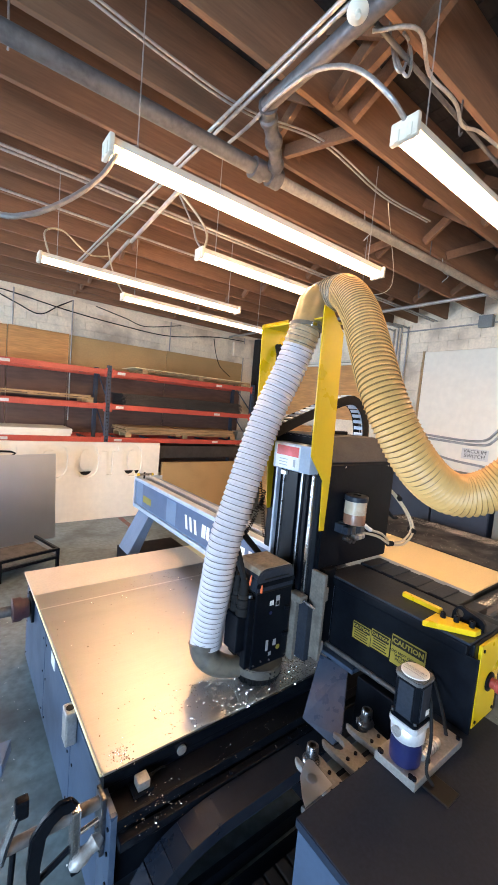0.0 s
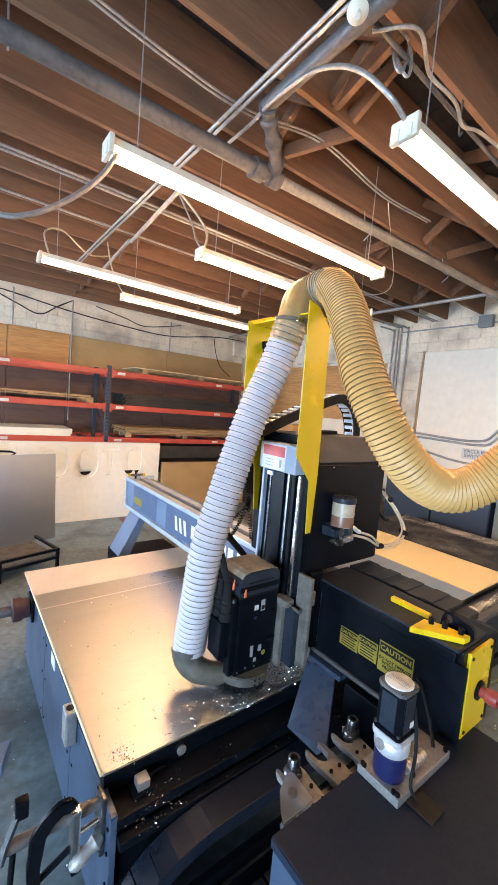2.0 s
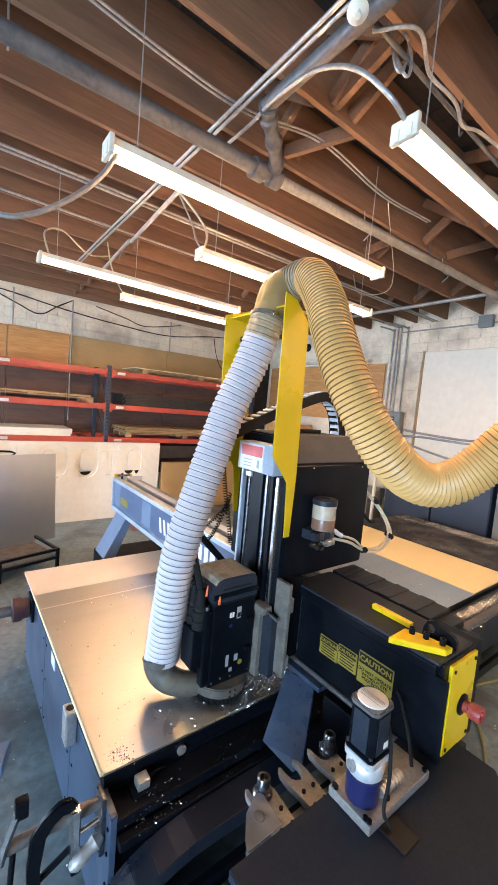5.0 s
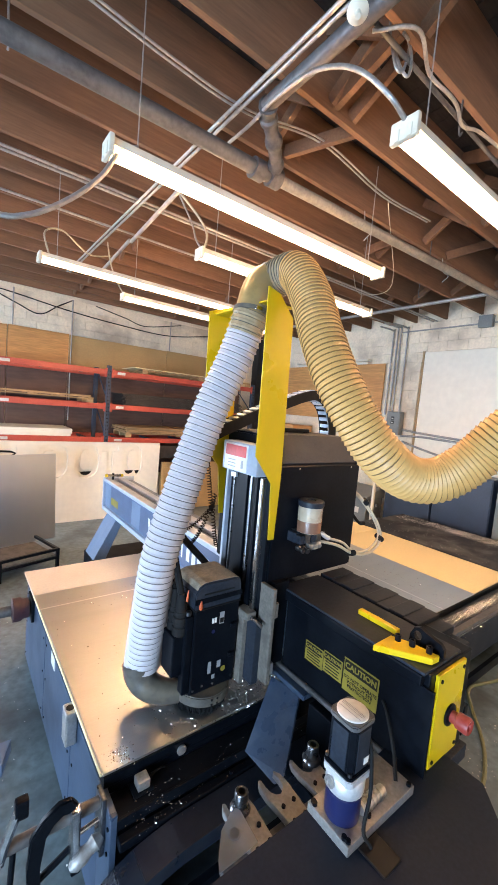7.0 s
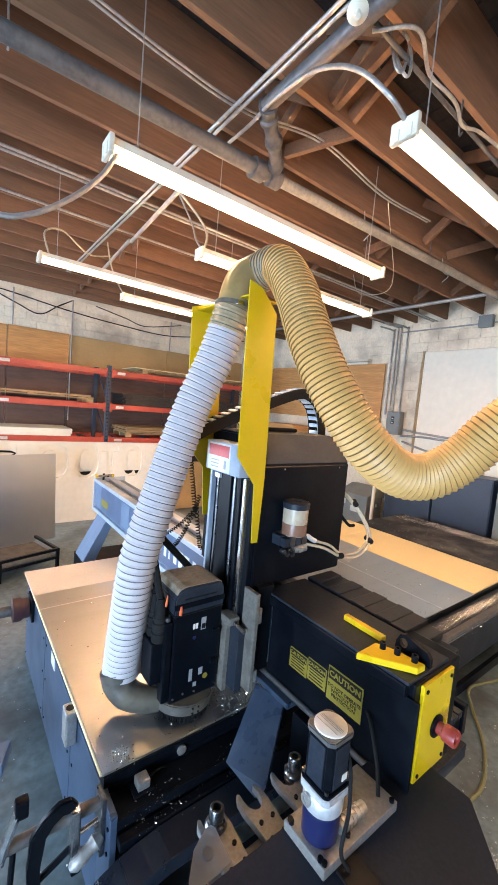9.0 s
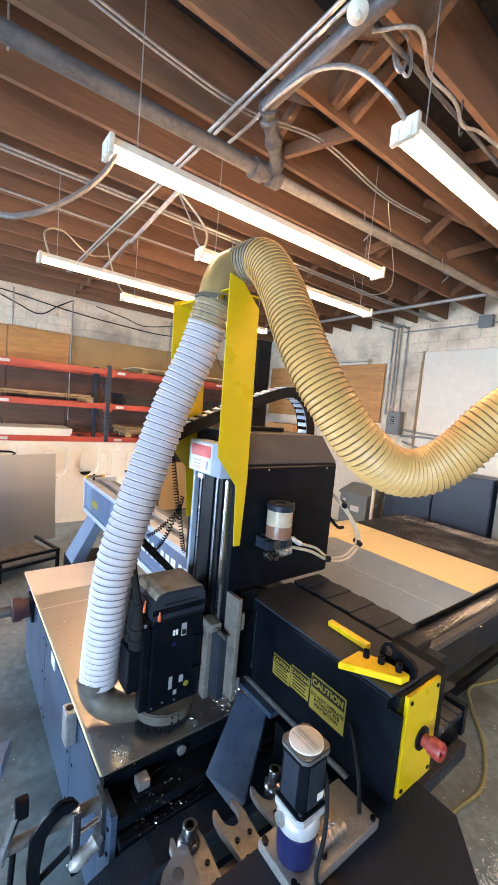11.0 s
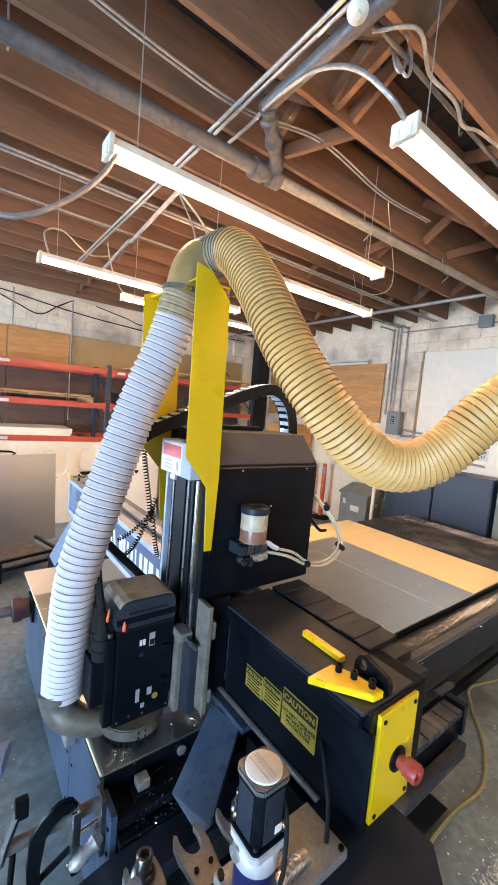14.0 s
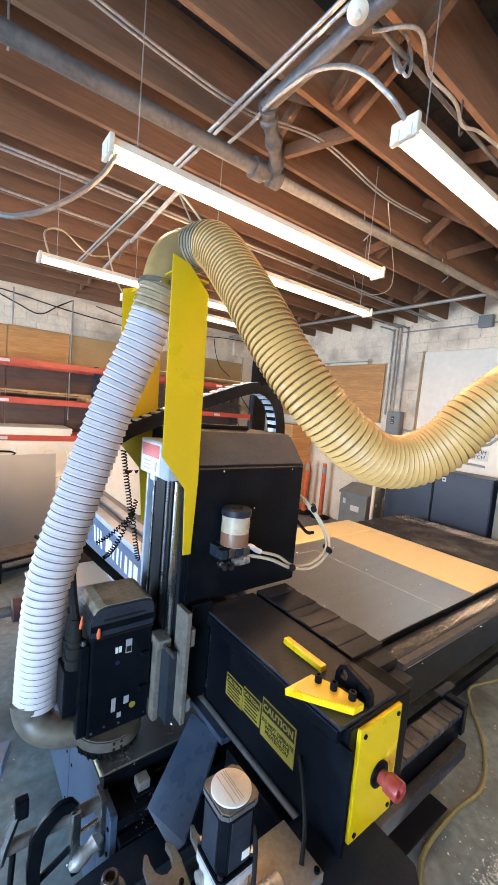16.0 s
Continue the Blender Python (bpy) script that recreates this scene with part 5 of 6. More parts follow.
part("terminal_box", boxes((1.385, 1.487, 1.77, 1.90, 1.13, 1.36), bev=0.008), M["black"], spin)
for y, s in ((1.80, 1.0), (1.87, 0.9)):
    part("cable_gland", lathe([(0.042 * s, 0), (0.042 * s, 0.045), (0.036 * s, 0.05), (0.036 * s, 0.062), (0.040 * s, 0.066), (0.040 * s, 0.10), (0.033 * s, 0.105), (0.035 * s, 0.13), (0.030 * s, 0.135), (0.026 * s, 0.20), (0.021 * s, 0.23)], (1.435, y, 1.36), n=14), M["rubber"], spin, smooth=True)
part("power_cable", tube([(1.435, 1.80, 1.57), (1.43, 1.87, 1.70), (1.445, 1.97, 1.85), (1.49, 2.01, 2.06), (1.59, 2.01, 2.36), (1.69, 2.02, 2.66), (1.80, 2.07, 2.96), (1.84, 2.15, 3.08)], 0.020, 8), M["rubber"], spin, smooth=True)
part("power_cable", tube([(1.435, 1.87, 1.56), (1.42, 1.94, 1.70), (1.43, 2.0, 1.85), (1.47, 2.04, 2.06), (1.57, 2.03, 2.36), (1.67, 2.03, 2.66), (1.78, 2.08, 2.96), (1.82, 2.15, 3.08)], 0.016, 8), M["rubber"], spin, smooth=True)
part("red_fitting", lathe([(0.008, 0), (0.010, 0.02), (0.006, 0.05)], (1.52, 1.735, 1.505), n=10), M["orange"], spin)
part("red_fitting", lathe([(0.006, 0), (0.007, 0.02), (0.003, 0.06)], (1.445, 1.76, 1.56), (0.1, 0, 1), n=10), M["orange"], spin)
part("cable_sleeve", tube([(1.40, 2.04, 2.04), (1.47, 2.04, 1.90), (1.58, 2.03, 1.77), (1.70, 2.02, 1.64), (1.80, 2.0, 1.52), (1.85, 1.97, 1.38)], 0.021, 12), M["rubber"], spin, smooth=True)
part("connector", boxes((1.445, 1.489, sy0 + 0.005, sy0 + 0.06, 1.02, 1.47), bev=0.008), M["black"], spin)
part("connector_cap", lathe([(0.017, 0), (0.017, 0.02), (0.010, 0.024), (0.009, 0.012)], (1.468, 1.772, 1.47), n=12), M["gunmetal"], spin, smooth=True)
part("blue_sticker", rod((1.618, sy0 - 0.003, 1.35), (1.618, sy0 - 0.0005, 1.35), 0.011, 14), M["blue_plastic"], spin, "round blue sticker")
part("rating_plate", boxes((1.658, 1.682, sy0 - 0.0042, sy0 - 0.0031, 1.392, 1.42)), M["ink"], spin)
for x, z in ((1.51, 1.03), (1.77, 1.03), (1.57, 1.04), (1.64, 1.03)):
    part("screw", rod((x, sy0 - 0.004, z), (x, sy0, z), 0.006, 8), M["steel"], spin)
part("vent_slot", boxes((sx0 + 0.05, sx1 - 0.05, sy0 - 0.0062, sy0 - 0.0042, 1.58, 1.588)), M["ink"], spin)
# dust shoe: flattened elbow, ring, bristles
shoe_pts = spline([(1.30, 2.0, 1.12), (1.305, 1.98, 1.05), (1.34, 1.935, 1.0), (1.42, 1.885, 0.972), (1.52, 1.85, 0.965), (1.60, 1.84, 0.962)], 8)
shoe = part("dust_shoe", sweep(bmesh.new(), shoe_pts, lambda i: (0.097 - 0.042 * min(1, i / 36), 0), 24), M["cuff"], gantry, "smoked grey dust shoe elbow", True)
part("shoe_ring", prism([(1.625 + 0.165 * math.cos(a), 1.835 + 0.165 * math.sin(a)) for a in [2 * math.pi * k / 32 for k in range(32)]], 'z', 0.945, 1.005, 0.006), M["cuff"], shoe, "smoked grey ring", True)
for x in (1.60, 1.635):
    for z in (0.96, 0.988):
        part("rivet", rod((x, 1.668, z), (x, 1.678, z), 0.006, 8), M["ink"], shoe)
bm = bmesh.new()
rnd = random.Random(4)
tufts = 150
top_ring = [bm.verts.new((1.625 + 0.160 * math.cos(2 * math.pi * k / tufts), 1.835 + 0.160 * math.sin(2 * math.pi * k / tufts), 0.948)) for k in range(tufts)]
low_ring = []
for k in range(tufts):
    rr = rnd.uniform(0.120, 0.138) if k % 2 else rnd.uniform(0.138, 0.152)
    low_ring.append(bm.verts.new((1.625 + rr * math.cos(2 * math.pi * k / tufts), 1.835 + rr * math.sin(2 * math.pi * k / tufts), rnd.uniform(0.8865, 0.892) if k % 2 else rnd.uniform(0.893, 0.909))))
for k in range(tufts):
    bm.faces.new((top_ring[k], low_ring[k], low_ring[(k + 1) % tufts], top_ring[(k + 1) % tufts]))
for k in range(220):
    a = rnd.uniform(0, 2 * math.pi)
    rr = rnd.uniform(0.148, 0.162)
    x, y = 1.625 + rr * math.cos(a), 1.835 + rr * math.sin(a)
    cyl(bm, (x, y, 0.95), (x - 0.02 * math.cos(a) + rnd.uniform(-0.01, 0.01), y - 0.02 * math.sin(a) + rnd.uniform(-0.01, 0.01), rnd.uniform(0.887, 0.91)), 0.004, 0.002, 4)
part("bristles", bm, M["brush"], shoe, "ring of black bristles")
part("collet_nut", lathe([(0.05, 0), (0.05, 0.06), (0.035, 0.07)], (1.64, 1.86, 0.905), n=16), M["black"], shoe)
# yellow hose bracket
front = [(1.718, 3.262), (1.80, 3.24), (1.908, 3.13), (1.925, 2.25), (1.914, 1.88), (1.872, 1.88), (1.857, 2.21), (1.730, 2.366)]
brk = part("bracket_plate", prism(front, 'y', 1.633, 1.641, 0.001), M["yellow"], gantry, "tall yellow bracket plate")
rear = [(1.682, 3.20), (1.91, 3.28), (1.925, 2.50), (1.90, 2.22), (1.91, 1.90), (1.867, 1.90), (1.836, 2.223), (1.70, 2.38)]
part("bracket_plate", prism(rear, 'y', 2.156, 2.164, 0.001), M["yellow"], gantry, "tall yellow bracket plate")
part("bracket_web", boxes((1.72, 1.91, 1.642, 2.155, 3.185, 3.193)), M["yellow"], gantry)
# elbow duct at the bracket's top and pale hose down to the shoe
duct = part("duct_elbow", sweep(bmesh.new(), spline([(1.735, 1.805, 3.10), (1.746, 1.80, 3.18), (1.765, 1.80, 3.26), (1.805, 1.805, 3.33), (1.868, 1.80, 3.36)], 8), 0.092, 24), M["amber_duct"], gantry, "smoked amber plastic duct elbow", True)
part("hose_clamp", sweep(bmesh.new(), [Vector((1.741, 1.80, 3.145)), Vector((1.744, 1.80, 3.165))], 0.106, 24), M["cuff"], duct)
part("hose_clamp", sweep(bmesh.new(), [Vector((1.83, 1.803, 3.347)), Vector((1.848, 1.801, 3.354))], 0.099, 24), M["cuff"], duct)
part("clamp_screw", boxes((1.69, 1.73, 1.688, 1.703, 3.145, 3.165), bev=0.003), M["steel"], duct)
WHITE = [(1.742, 1.80, 3.15), (1.69, 1.85, 2.90), (1.600, 1.90, 2.63), (1.518, 1.92, 2.36), (1.426, 1.92, 2.06), (1.348, 1.93, 1.76), (1.325, 1.95, 1.46), (1.320, 1.985, 1.22), (1.32, 2.0, 1.10)]
NR = 61
wp, _ = even(spline(WHITE, 12), NR * 8)
# the first ring of each rib is the groove, with shade in its colour
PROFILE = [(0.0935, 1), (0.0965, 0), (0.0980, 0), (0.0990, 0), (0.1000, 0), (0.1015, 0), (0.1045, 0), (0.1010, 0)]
part("hose", sweep(bmesh.new(), wp, lambda i: (PROFILE[i % 8][0], PROFILE[i % 8][1] + (2 if i < 28 else 0)), 32), [M["hose_white"], M["hose_groove_shade"], M["smoky_hose"], M["cuff"]], gantry, "pale ribbed dust hose with wire grooves darkened as shade and a smoky end", True)
# coiled cables between beam and spindle
part("coil_cable", coil((1.728, 2.14, 2.33), (1.797, 2.14, 1.93), 0.013, 0.0036, 22), M["rubber"], gantry)
part("coil_cable", coil((1.80, 2.14, 1.98), (1.655, 2.16, 1.71), 0.012, 0.0036, 18, 0.05), M["rubber"], gantry)
part("coil_cable", coil((1.80, 2.15, 1.95), (1.615, 2.17, 1.80), 0.010, 0.0033, 14, 0.02), M["rubber"], gantry)
part("coil_cable", coil((1.80, 2.14, 2.0), (1.85, 2.13, 1.68), 0.012, 0.0036, 16, 0.03), M["rubber"], gantry)
part("coil_cable", coil((1.82, 2.14, 2.04), (1.79, 2.14, 1.90), 0.011, 0.0036, 8), M["rubber"], gantry)
# drag chain over the housing
cp, _ = even(spline([(1.623, 2.09, 2.366), (1.7, 2.09, 2.433), (1.889, 2.09, 2.518), (2.141, 2.09, 2.622), (2.518, 2.09, 2.754), (2.665, 2.09, 2.734), (2.752, 2.09, 2.645), (2.795, 2.09, 2.50), (2.79, 2.09, 2.40)], 8), 26)
chain = part("drag_chain", sweep(bmesh.new(), [Vector((p.x, 2.09, p.z - 0.03)) for p in cp], 0.006, 6), M["rubber"], gantry)
for a, b in zip(cp, cp[1:]):
    d = b - a
    m = Matrix.Translation((a + b) / 2) @ Matrix.Rotation(-math.atan2(d.z, d.x), 4, 'Y')
    L = d.length * 0.56
    for y in (-0.05, 0.05):
        bm = bmesh.new()
        box(bm, -L, L, y - 0.007, y + 0.007, -0.036, 0.036, bev=0.003, m=m)
        part("chain_link", bm, M["rubber"], chain)
    for z in (-0.034, 0.034):
        bm = bmesh.new()
        box(bm, -0.013, 0.013, -0.043, 0.043, z - 0.005, z + 0.005, m=m)
        part("chain_bar", bm, M["silver_paint"], chain)
# tool changer cover, motor and tool forks
cov = part("changer_cover", prism([(1.05, 0.25), (1.93, 0.25), (2.265, 0.545), (2.265, 0.885), (1.05, 0.885)], 'z', 1.07, 1.11, 0.004), M["slab"], gantry, "broad charcoal steel cover")
part("cover_side", boxes((1.052, 1.062, 0.26, 0.87, 0.62, 1.069)), M["base_blue"], cov)
part("cover_side", boxes((1.064, 2.25, 0.862, 0.872, 0.80, 1.069)), M["black"], cov)
part("cover_arm", boxes((2.0, 2.2, 0.87, 1.32, 0.7, 1.05), bev=0.006), M["black"], gantry)
mbp = part("motor_base", boxes((1.53, 1.95, 0.686, 0.88, 1.111, 1.150), bev=0.004), M["grey_alu"], gantry, "grey aluminium motor base")
cxm, cym = 1.612, 0.785
part("blue_housing", lathe([(0.064, 0), (0.066, 0.01), (0.066, 0.10), (0.06, 0.105)], (cxm, cym, 1.15), n=28), M["blue_plastic"], mbp, "deep blue round housing", True)


def octagon(h, c):
    """A square of half-width h round the motor's axis, its corners cut by c."""
    return [(cxm + x, cym + y) for x, y in ((-h, -h + c), (-h + c, -h), (h - c, -h), (h, -h + c), (h, h - c), (h - c, h), (-h + c, h), (-h, h - c))]


part("gearhead", lathe([(0.060, 0.0), (0.070, 0.012), (0.072, 0.030), (0.072, 0.06), (0.066, 0.07)], (cxm, cym, 1.252), n=28), M["bright_cast"], mbp, "bright metal gearhead", True)
part("gear_flange", prism(octagon(0.066, 0.016), 'z', 1.318, 1.345, 0.003), M["bright_cast"], mbp)
part("port", lathe([(0.022, 0), (0.022, 0.008), (0.012, 0.008), (0.012, 0.003)], (cxm - 0.071, cym + 0.012, 1.30), (-1, 0, 0), n=16), M["cast_alu"], mbp)
part("motor_foot", prism(octagon(0.064, 0.012), 'z', 1.346, 1.362, 0.003), M["black"], mbp)
part("motor", prism(octagon(0.060, 0.020), 'z', 1.363, 1.528, 0.003), M["black"], mbp)
for dx, dy in ((-1, 0), (0, -1)):
    m = Matrix.Translation((cxm + dx * 0.0605, cym + dy * 0.0605, 1.446))
    bm = bmesh.new()
    box(bm, -0.0015 if dx else -0.034, 0.0015 if dx else 0.034, -0.0015 if dy else -0.034, 0.0015 if dy else 0.034, -0.074, 0.074, bev=0.001, m=m)
    part("motor_panel", bm, M["black_dusty"], mbp)
part("motor_flange", prism(octagon(0.064, 0.018), 'z', 1.529, 1.550, 0.004), M["pipe"], mbp)
part("motor_cap", lathe([(0.058, 0), (0.058, 0.005), (0.055, 0.007)], (cxm, cym, 1.550), n=32), M["label"], mbp, "round pale cap", True)
for k, dx in enumerate((-0.020, -0.004, 0.004, 0.010)):
    part("cap_line", boxes((cxm + dx - 0.0008, cxm + dx + 0.0008, cym - 0.048, cym + 0.048, 1.5572, 1.5580)), M["label_grey"], mbp)
for dx in (-0.052, 0.052):
    for dy in (-0.052, 0.052):
        part("gear_screw", rod((cxm + dx, cym + dy, 1.362), (cxm + dx, cym + dy, 1.374), 0.008, 8), M["gunmetal"], mbp)
        part("base_screw", lathe([(0.010, 0), (0.010, 0.012), (0.005, 0.012)], (cxm + dx * 1.35, cym + dy * 1.35, 1.15), n=10), M["black"], mbp)
part("sticker", boxes((cxm + 0.008, cxm + 0.034, cym - 0.0640, cym - 0.0622, 1.385, 1.410)), M["label"], mbp)
part("sensor_body", rod((1.66, 0.74, 1.17), (1.80, 0.74, 1.17), 0.022, 14), M["cast_alu"], mbp, smooth=True)
for k in range(5):
    part("sensor_ring", rod((1.675 + k * 0.022, 0.74, 1.17), (1.687 + k * 0.022, 0.74, 1.17), 0.026, 14), M["steel"], mbp, smooth=True)
part("cable", tube([(1.64, 0.75, 1.50), (1.67, 0.73, 1.42), (1.65, 0.70, 1.28), (1.60, 0.68, 1.18), (1.62, 0.655, 1.125)], 0.007, 8), M["rubber"], mbp, smooth=True)
part("cable", tube([(1.90, 0.74, 1.15), (1.97, 0.80, 1.20), (2.02, 0.88, 1.30), (2.045, 0.92, 1.32)], 0.008, 8), M["rubber"], mbp, smooth=True)
part("foot_plate", boxes((1.585, 1.685, 0.575, 0.682, 1.111, 1.120), bev=0.004), M["ink"], mbp, "glossy black foot plate")
for x, y in ((1.545, 0.70), (1.545, 0.865), (1.93, 0.70), (1.75, 0.86)):
    part("cap_screw", lathe([(0.010, 0), (0.010, 0.01), (0.005, 0.01)], (x, y, 1.15), n=10), M["black"], mbp)
railp = part("fork_rail", boxes((1.25, 1.95, 0.90, 1.03, 0.87, 0.90), bev=0.004), M["pipe"], gantry)
for x in (1.41, 1.605, 1.80):
    fk = [(-0.05, 0.93), (0.05, 0.93), (0.058, 1.06), (0.066, 1.11), (0.062, 1.165), (0.045, 1.195), (0.034, 1.185), (0.042, 1.15), (0.036, 1.115), (0.020, 1.095), (0, 1.088),
          (-0.020, 1.095), (-0.036, 1.115), (-0.042, 1.15), (-0.034, 1.185), (-0.045, 1.195), (-0.062, 1.165), (-0.066, 1.11), (-0.058, 1.06)]
    part("tool_fork", prism([(x + a, b) for a, b in fk], 'z', 0.915, 0.945, 0.003), M["grey_alu"], railp, "pale grey tool fork")
    part("fork_foot", boxes((x - 0.045, x + 0.045, 0.93, 1.04, 0.901, 0.914)), M["cast_alu"], railp)
    for dx, y in ((-0.03, 0.97), (0.03, 0.97), (-0.03, 1.04), (0.03, 1.04)):
        part("fork_screw", lathe([(0.009, 0), (0.009, 0.009), (0.005, 0.009)], (x + dx, y, 0.945), n=10), M["black"], railp)
for x in (1.41, 1.84):
    part("tool_holder", lathe([(0.018, -0.05), (0.034, -0.02), (0.045, 0.0), (0.045, 0.014), (0.037, 0.018), (0.037, 0.03), (0.045, 0.034), (0.040, 0.044), (0.030, 0.05), (0.029, 0.105), (0.025, 0.11), (0.017, 0.11), (0.016, 0.08)], (x, 1.13, 0.925), n=20), M["gunmetal"], gantry, "dark steel tool holder", True)
guard = part("chip_guard", prism([(1.351, 1.117), (1.377, 1.119), (1.387, 1.1), (1.375, 0.971), (1.322, 0.967), (1.199, 0.965), (1.218, 1.002), (1.279, 1.078)], 'z', 0.983, 0.987), M["clear"], gantry, "cloudy plastic guard")
part("guard_boss", lathe([(0.024, 0), (0.024, 0.004), (0.018, 0.006)], (1.314, 1.040, 0.987), n=18), M["clear"], guard)
part("guard_stay", boxes((1.262, 1.275, 0.96, 0.972, 0.90, 0.9825)), M["gunmetal"], guard)

# ---- corrugated hose from the bracket to the ceiling duct, in rigid rings ----
HOSE_A = [(1.868, 1.8, 3.36), (1.854, 1.617, 3.362), (1.76, 1.41, 3.192), (1.664, 1.24, 2.962), (1.626, 1.127, 2.766), (1.661, 1.033, 2.572), (1.753, 0.961, 2.414), (1.89, 0.901, 2.311), (1.989, 0.824, 2.295), (2.064, 0.732, 2.36), (2.13, 0.58, 2.55), (2.25, 0.31, 2.95), (2.4, 0.05, 3.3)]
HOSE_M = [(1.383, 1.8, 3.36), (1.391, 1.617, 3.367), (1.367, 1.452, 3.203), (1.33, 1.314, 2.999), (1.336, 1.204, 2.811), (1.386, 1.103, 2.631), (1.478, 1.017, 2.476), (1.623, 0.956, 2.379), (1.744, 0.876, 2.382), (1.834, 0.781, 2.482), (1.9, 0.66, 2.65), (2.12, 0.33, 3.02), (2.4, 0.05, 3.3)]
HOSE_B = [(0.90, 1.8, 3.355), (0.925, 1.60, 3.335), (0.93, 1.375, 3.14), (0.937, 1.22, 2.978), (0.982, 1.108, 2.818), (1.047, 1.008, 2.679), (1.152, 0.933, 2.555), (1.291, 0.885, 2.473), (1.424, 0.823, 2.472), (1.529, 0.741, 2.553), (1.63, 0.64, 2.72), (1.98, 0.33, 3.08), (2.4, 0.05, 3.3)]
RINGS = 132
hose = thing("vacuum_hose", (2.4, 0.05, 3.3), "tan corrugated vacuum hose looping from the bracket", "hose")
pitch = 0.0239
bm = bmesh.new()
# rows with index 1 are creases, coloured dark as if shaded
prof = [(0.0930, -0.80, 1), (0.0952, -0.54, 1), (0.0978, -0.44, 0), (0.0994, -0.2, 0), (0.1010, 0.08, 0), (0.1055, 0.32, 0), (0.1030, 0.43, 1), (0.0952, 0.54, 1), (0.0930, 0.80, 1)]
n = 36
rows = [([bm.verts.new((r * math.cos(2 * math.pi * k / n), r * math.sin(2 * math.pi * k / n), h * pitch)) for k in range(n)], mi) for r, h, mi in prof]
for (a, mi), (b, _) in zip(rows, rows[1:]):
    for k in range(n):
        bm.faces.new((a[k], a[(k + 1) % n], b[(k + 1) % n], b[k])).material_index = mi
ring_mesh = finish("ring", bm, [M["hose_yellow"], M["hose_crease_shade"]], True)
smoky_mesh = ring_mesh.copy()
smoky_mesh.materials[0], smoky_mesh.materials[1] = M["smoky_hose"], M["cuff"]
rings = []
for k in range(RINGS):
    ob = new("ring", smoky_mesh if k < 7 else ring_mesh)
    ob.parent = hose
    rings.append(ob)
single("ceiling_duct", sweep(bmesh.new(), spline([(2.4, 0.05, 3.3), (2.6, -0.2, 3.55), (2.65, -0.3, 3.9), (2.65, -0.3, 4.7)], 8), 0.1, 20), M["galv"], "galvanised duct dropping from the roof", "duct", smooth=True)


def travel(t):
    """Metres that the gantry has gone towards the west at t seconds."""
    u = t / 16.0
    return 0.97 * (1.009 * u - 0.0103 * u * u)


def hose_line(t):
    u = t / 16.0
    wa, wm, wb = (2 * u - 1) * (u - 1), 4 * u * (1 - u), u * (2 * u - 1)
    return spline([Vector(a) * wa + Vector(m) * wm + Vector(b) * wb for a, m, b in zip(HOSE_A, HOSE_M, HOSE_B)], 14)


def motions():
    times = [float(k) for k in range(17)]
    walk(gantry, [(t, pose(2.1 - travel(t), 2.5, 0.6)) for t in times])
    walk(rolling, [(t, pose(1.2 - 0.5 * travel(t), 1.37, 0.3)) for t in times])
    rows_of = [[] for _ in rings]
    base_at = Vector((2.4, 0.05, 3.3))
    for t in times:
        pts, _ = even(hose_line(t), RINGS)
        for k in range(RINGS):
            d = pts[k + 1] - pts[k]
            q = Vector((0, 0, 1)).rotation_difference(d.normalized())
            rows_of[k].append((t, Matrix.Translation((pts[k] + pts[k + 1]) / 2 - base_at) @ q.to_matrix().to_4x4()))
    for ob, rows in zip(rings, rows_of):
        walk(ob, rows)

# ---- blocks of the walls ----
block_wall(wall_north, 'x', YW, XL, XW, 3.9, 4.7, lambda a, z: a < -0.2)
block_wall(wall_east, 'y', XW, 1.8, YW - 0.02, 3.9, 5.1, lambda a, z: a < 4.35 and z < 4.0)
block_wall(wall_east, 'y', XW, 4.5, 5.3, 2.1, 3.9, lambda a, z: False)

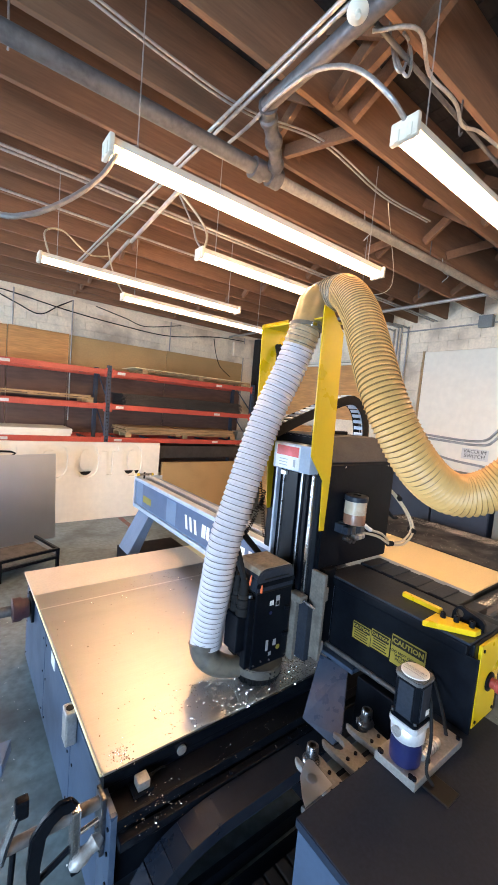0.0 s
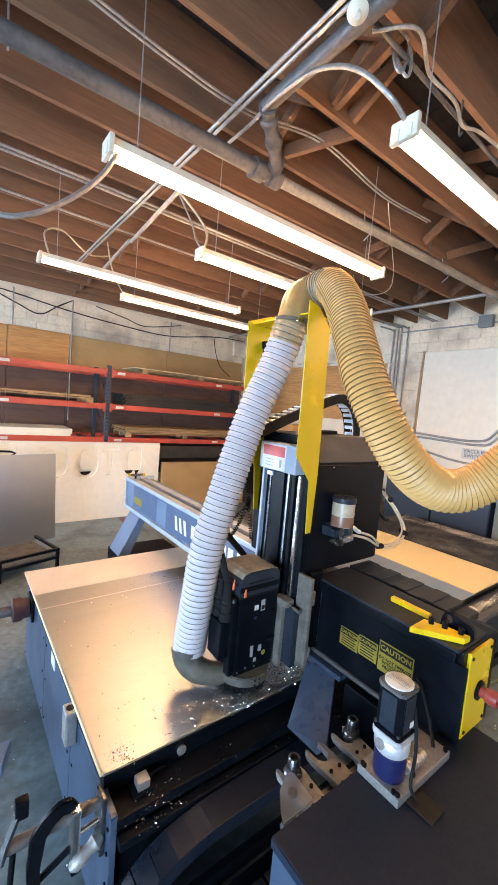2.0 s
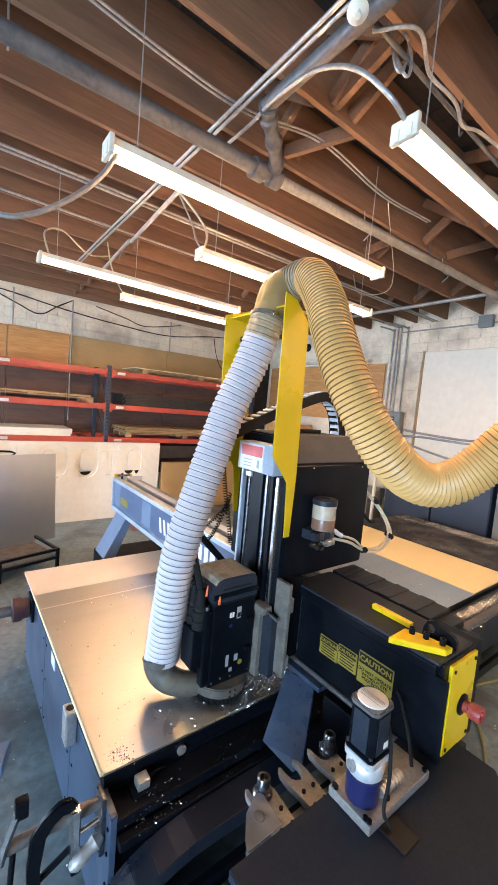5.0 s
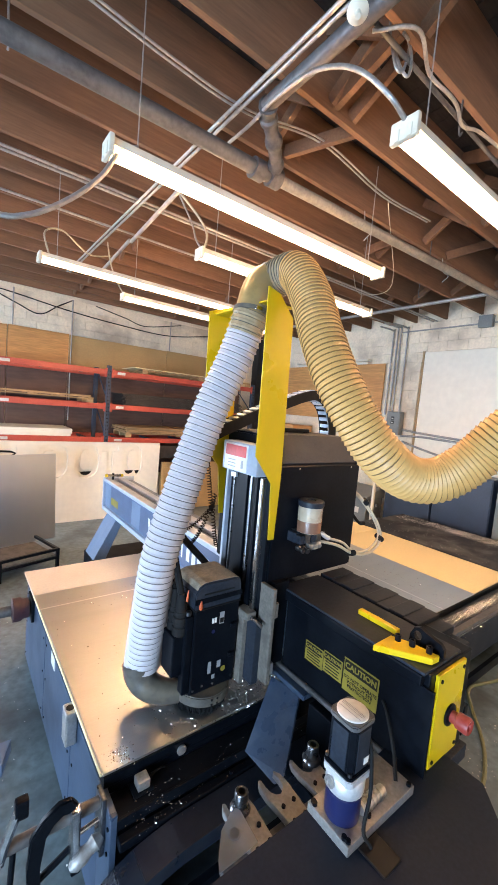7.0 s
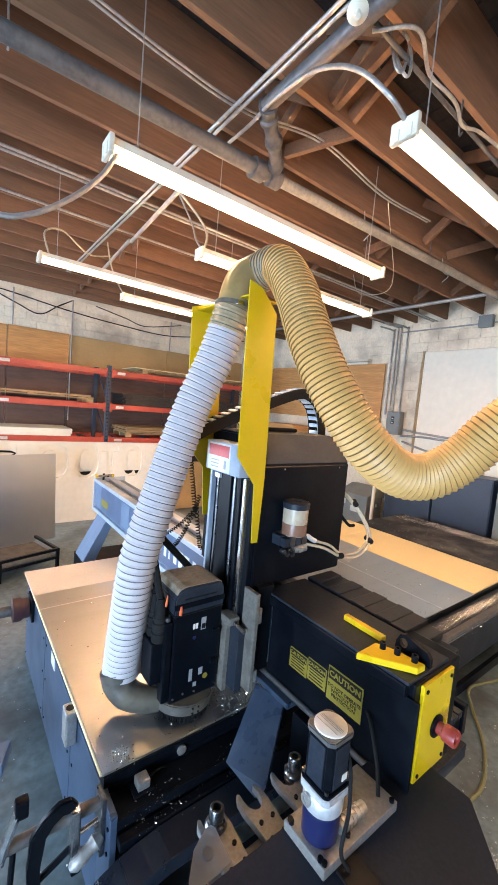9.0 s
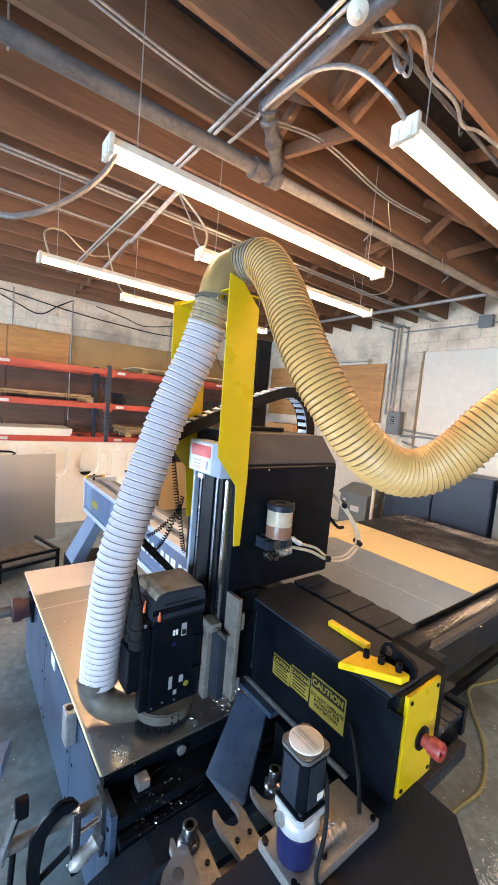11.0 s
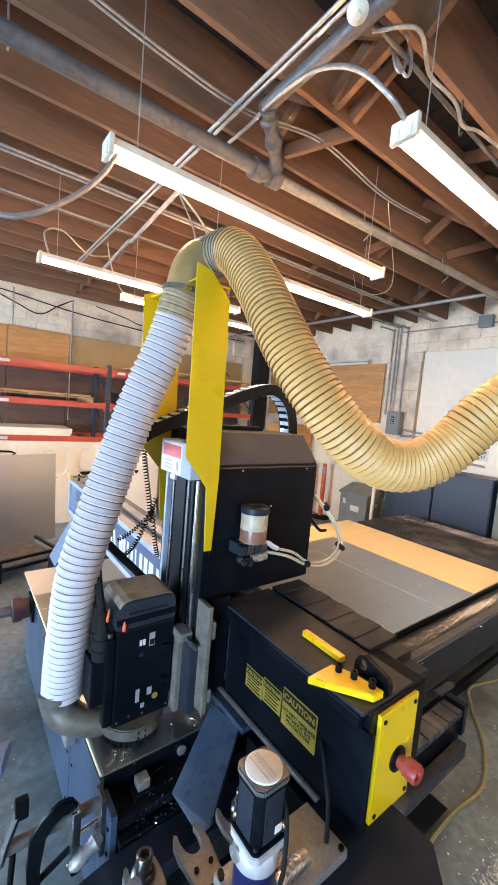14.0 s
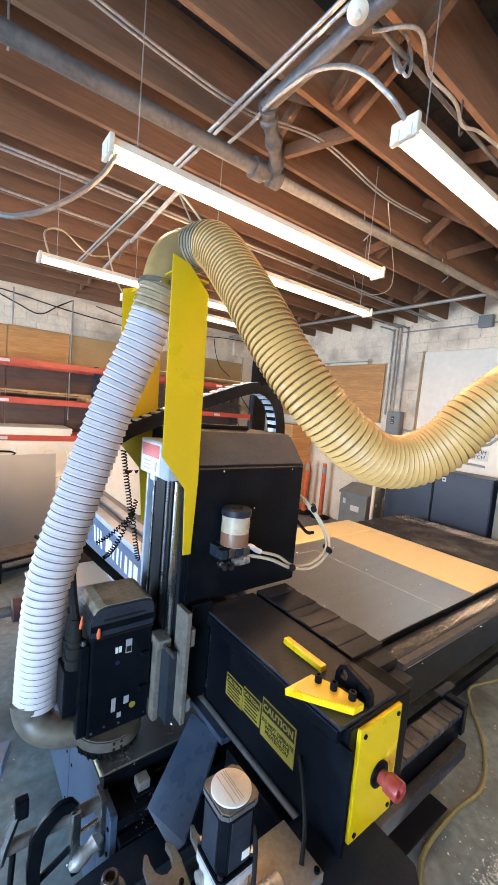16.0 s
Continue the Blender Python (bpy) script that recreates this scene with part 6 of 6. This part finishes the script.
# ---- chips and dust ----
def chips(name, n, spots, z, size, mat, label, seed):
    """Loose chips: spots are (x0, x1, y0, y1, weight, bunching)."""
    rnd = random.Random(seed)
    verts, faces = [], []
    for x0, x1, y0, y1, w, bunch in spots:
        for _ in range(int(n * w)):
            if bunch:
                x = min(x1, max(x0, rnd.gauss((x0 + x1) / 2, (x1 - x0) / 5)))
                y = min(y1, max(y0, rnd.gauss((y0 + y1) / 2, (y1 - y0) / 5)))
            else:
                x, y = rnd.uniform(x0, x1), rnd.uniform(y0, y1)
            s = size * rnd.uniform(0.5, 1.5)
            i = len(verts)
            for k in range(3):
                a = rnd.uniform(0, 6.28)
                verts.append((x + s * math.cos(a), y + s * math.sin(a), z + rnd.uniform(0, 0.5) * s))
            verts.append((x, y, z + s * rnd.uniform(0.5, 1.1)))
            faces += [(i, i + 1, i + 2), (i, i + 1, i + 3), (i + 1, i + 2, i + 3), (i + 2, i, i + 3)]
    me = bpy.data.meshes.new(name)
    me.from_pydata(verts, [], faces)
    me.materials.append(M[mat])
    return tagged(new(name, me), label, "chips", kind="stuff")


chips("metal_chips", 2600, [(0.62, 4.3, 1.62, 3.5, 0.30, 0), (1.2, 2.4, 3.0, 3.55, 0.10, 1), (0.9, 2.6, 1.63, 2.0, 0.30, 0), (1.25, 2.35, 1.62, 1.98, 0.9, 0), (1.4, 2.3, 1.62, 1.98, 0.9, 1), (0.6, 0.75, 1.62, 1.8, 0.06, 1), (2.2, 4.2, 1.7, 3.0, 0.30, 0)],
      0.884, 0.0052, "chip", "bright aluminium chips strewn over the sheets", 3)
chips("metal_chips", 700, [(0.65, 2.0, 1.36, 1.58, 0.25, 0), (0.62, 0.9, 1.37, 1.56, 0.08, 0), (2.5, 4.6, 1.36, 1.47, 0.4, 0)], 0.776, 0.0045, "chip", "aluminium chips on the black ledge", 5)
chips("metal_chips", 3600, [(2.52, 5.5, 1.475, 1.595, 0.7, 0), (3.3, 5.3, 1.475, 1.595, 0.9, 1), (3.9, 4.9, 1.475, 1.595, 0.8, 1)], 0.816, 0.0036, "chip", "aluminium chips heaped on the dark tray", 6)
chips("saw_dust", 1500, [(5.5, 6.85, 1.3, 3.9, 0.3, 0), (6.5, 6.89, 1.3, 3.9, 1.6, 0), (6.6, 6.89, 1.6, 3.4, 1.6, 0), (6.5, 6.88, 2.6, 3.2, 0.6, 1)], 0.876, 0.006, "dust", "pale dust lying on the black table", 7)
chips("floor_litter", 500, [(-0.5, 0.55, 1.5, 6.0, 0.5, 0), (2.4, 5.0, 0.2, 1.2, 1.2, 0), (2.3, 2.9, 0.55, 0.72, 0.8, 1), (4.2, 5.0, 0.9, 1.3, 0.8, 1)], 0.001, 0.006, "dust", "small pale chips on the floor", 9)

motions()
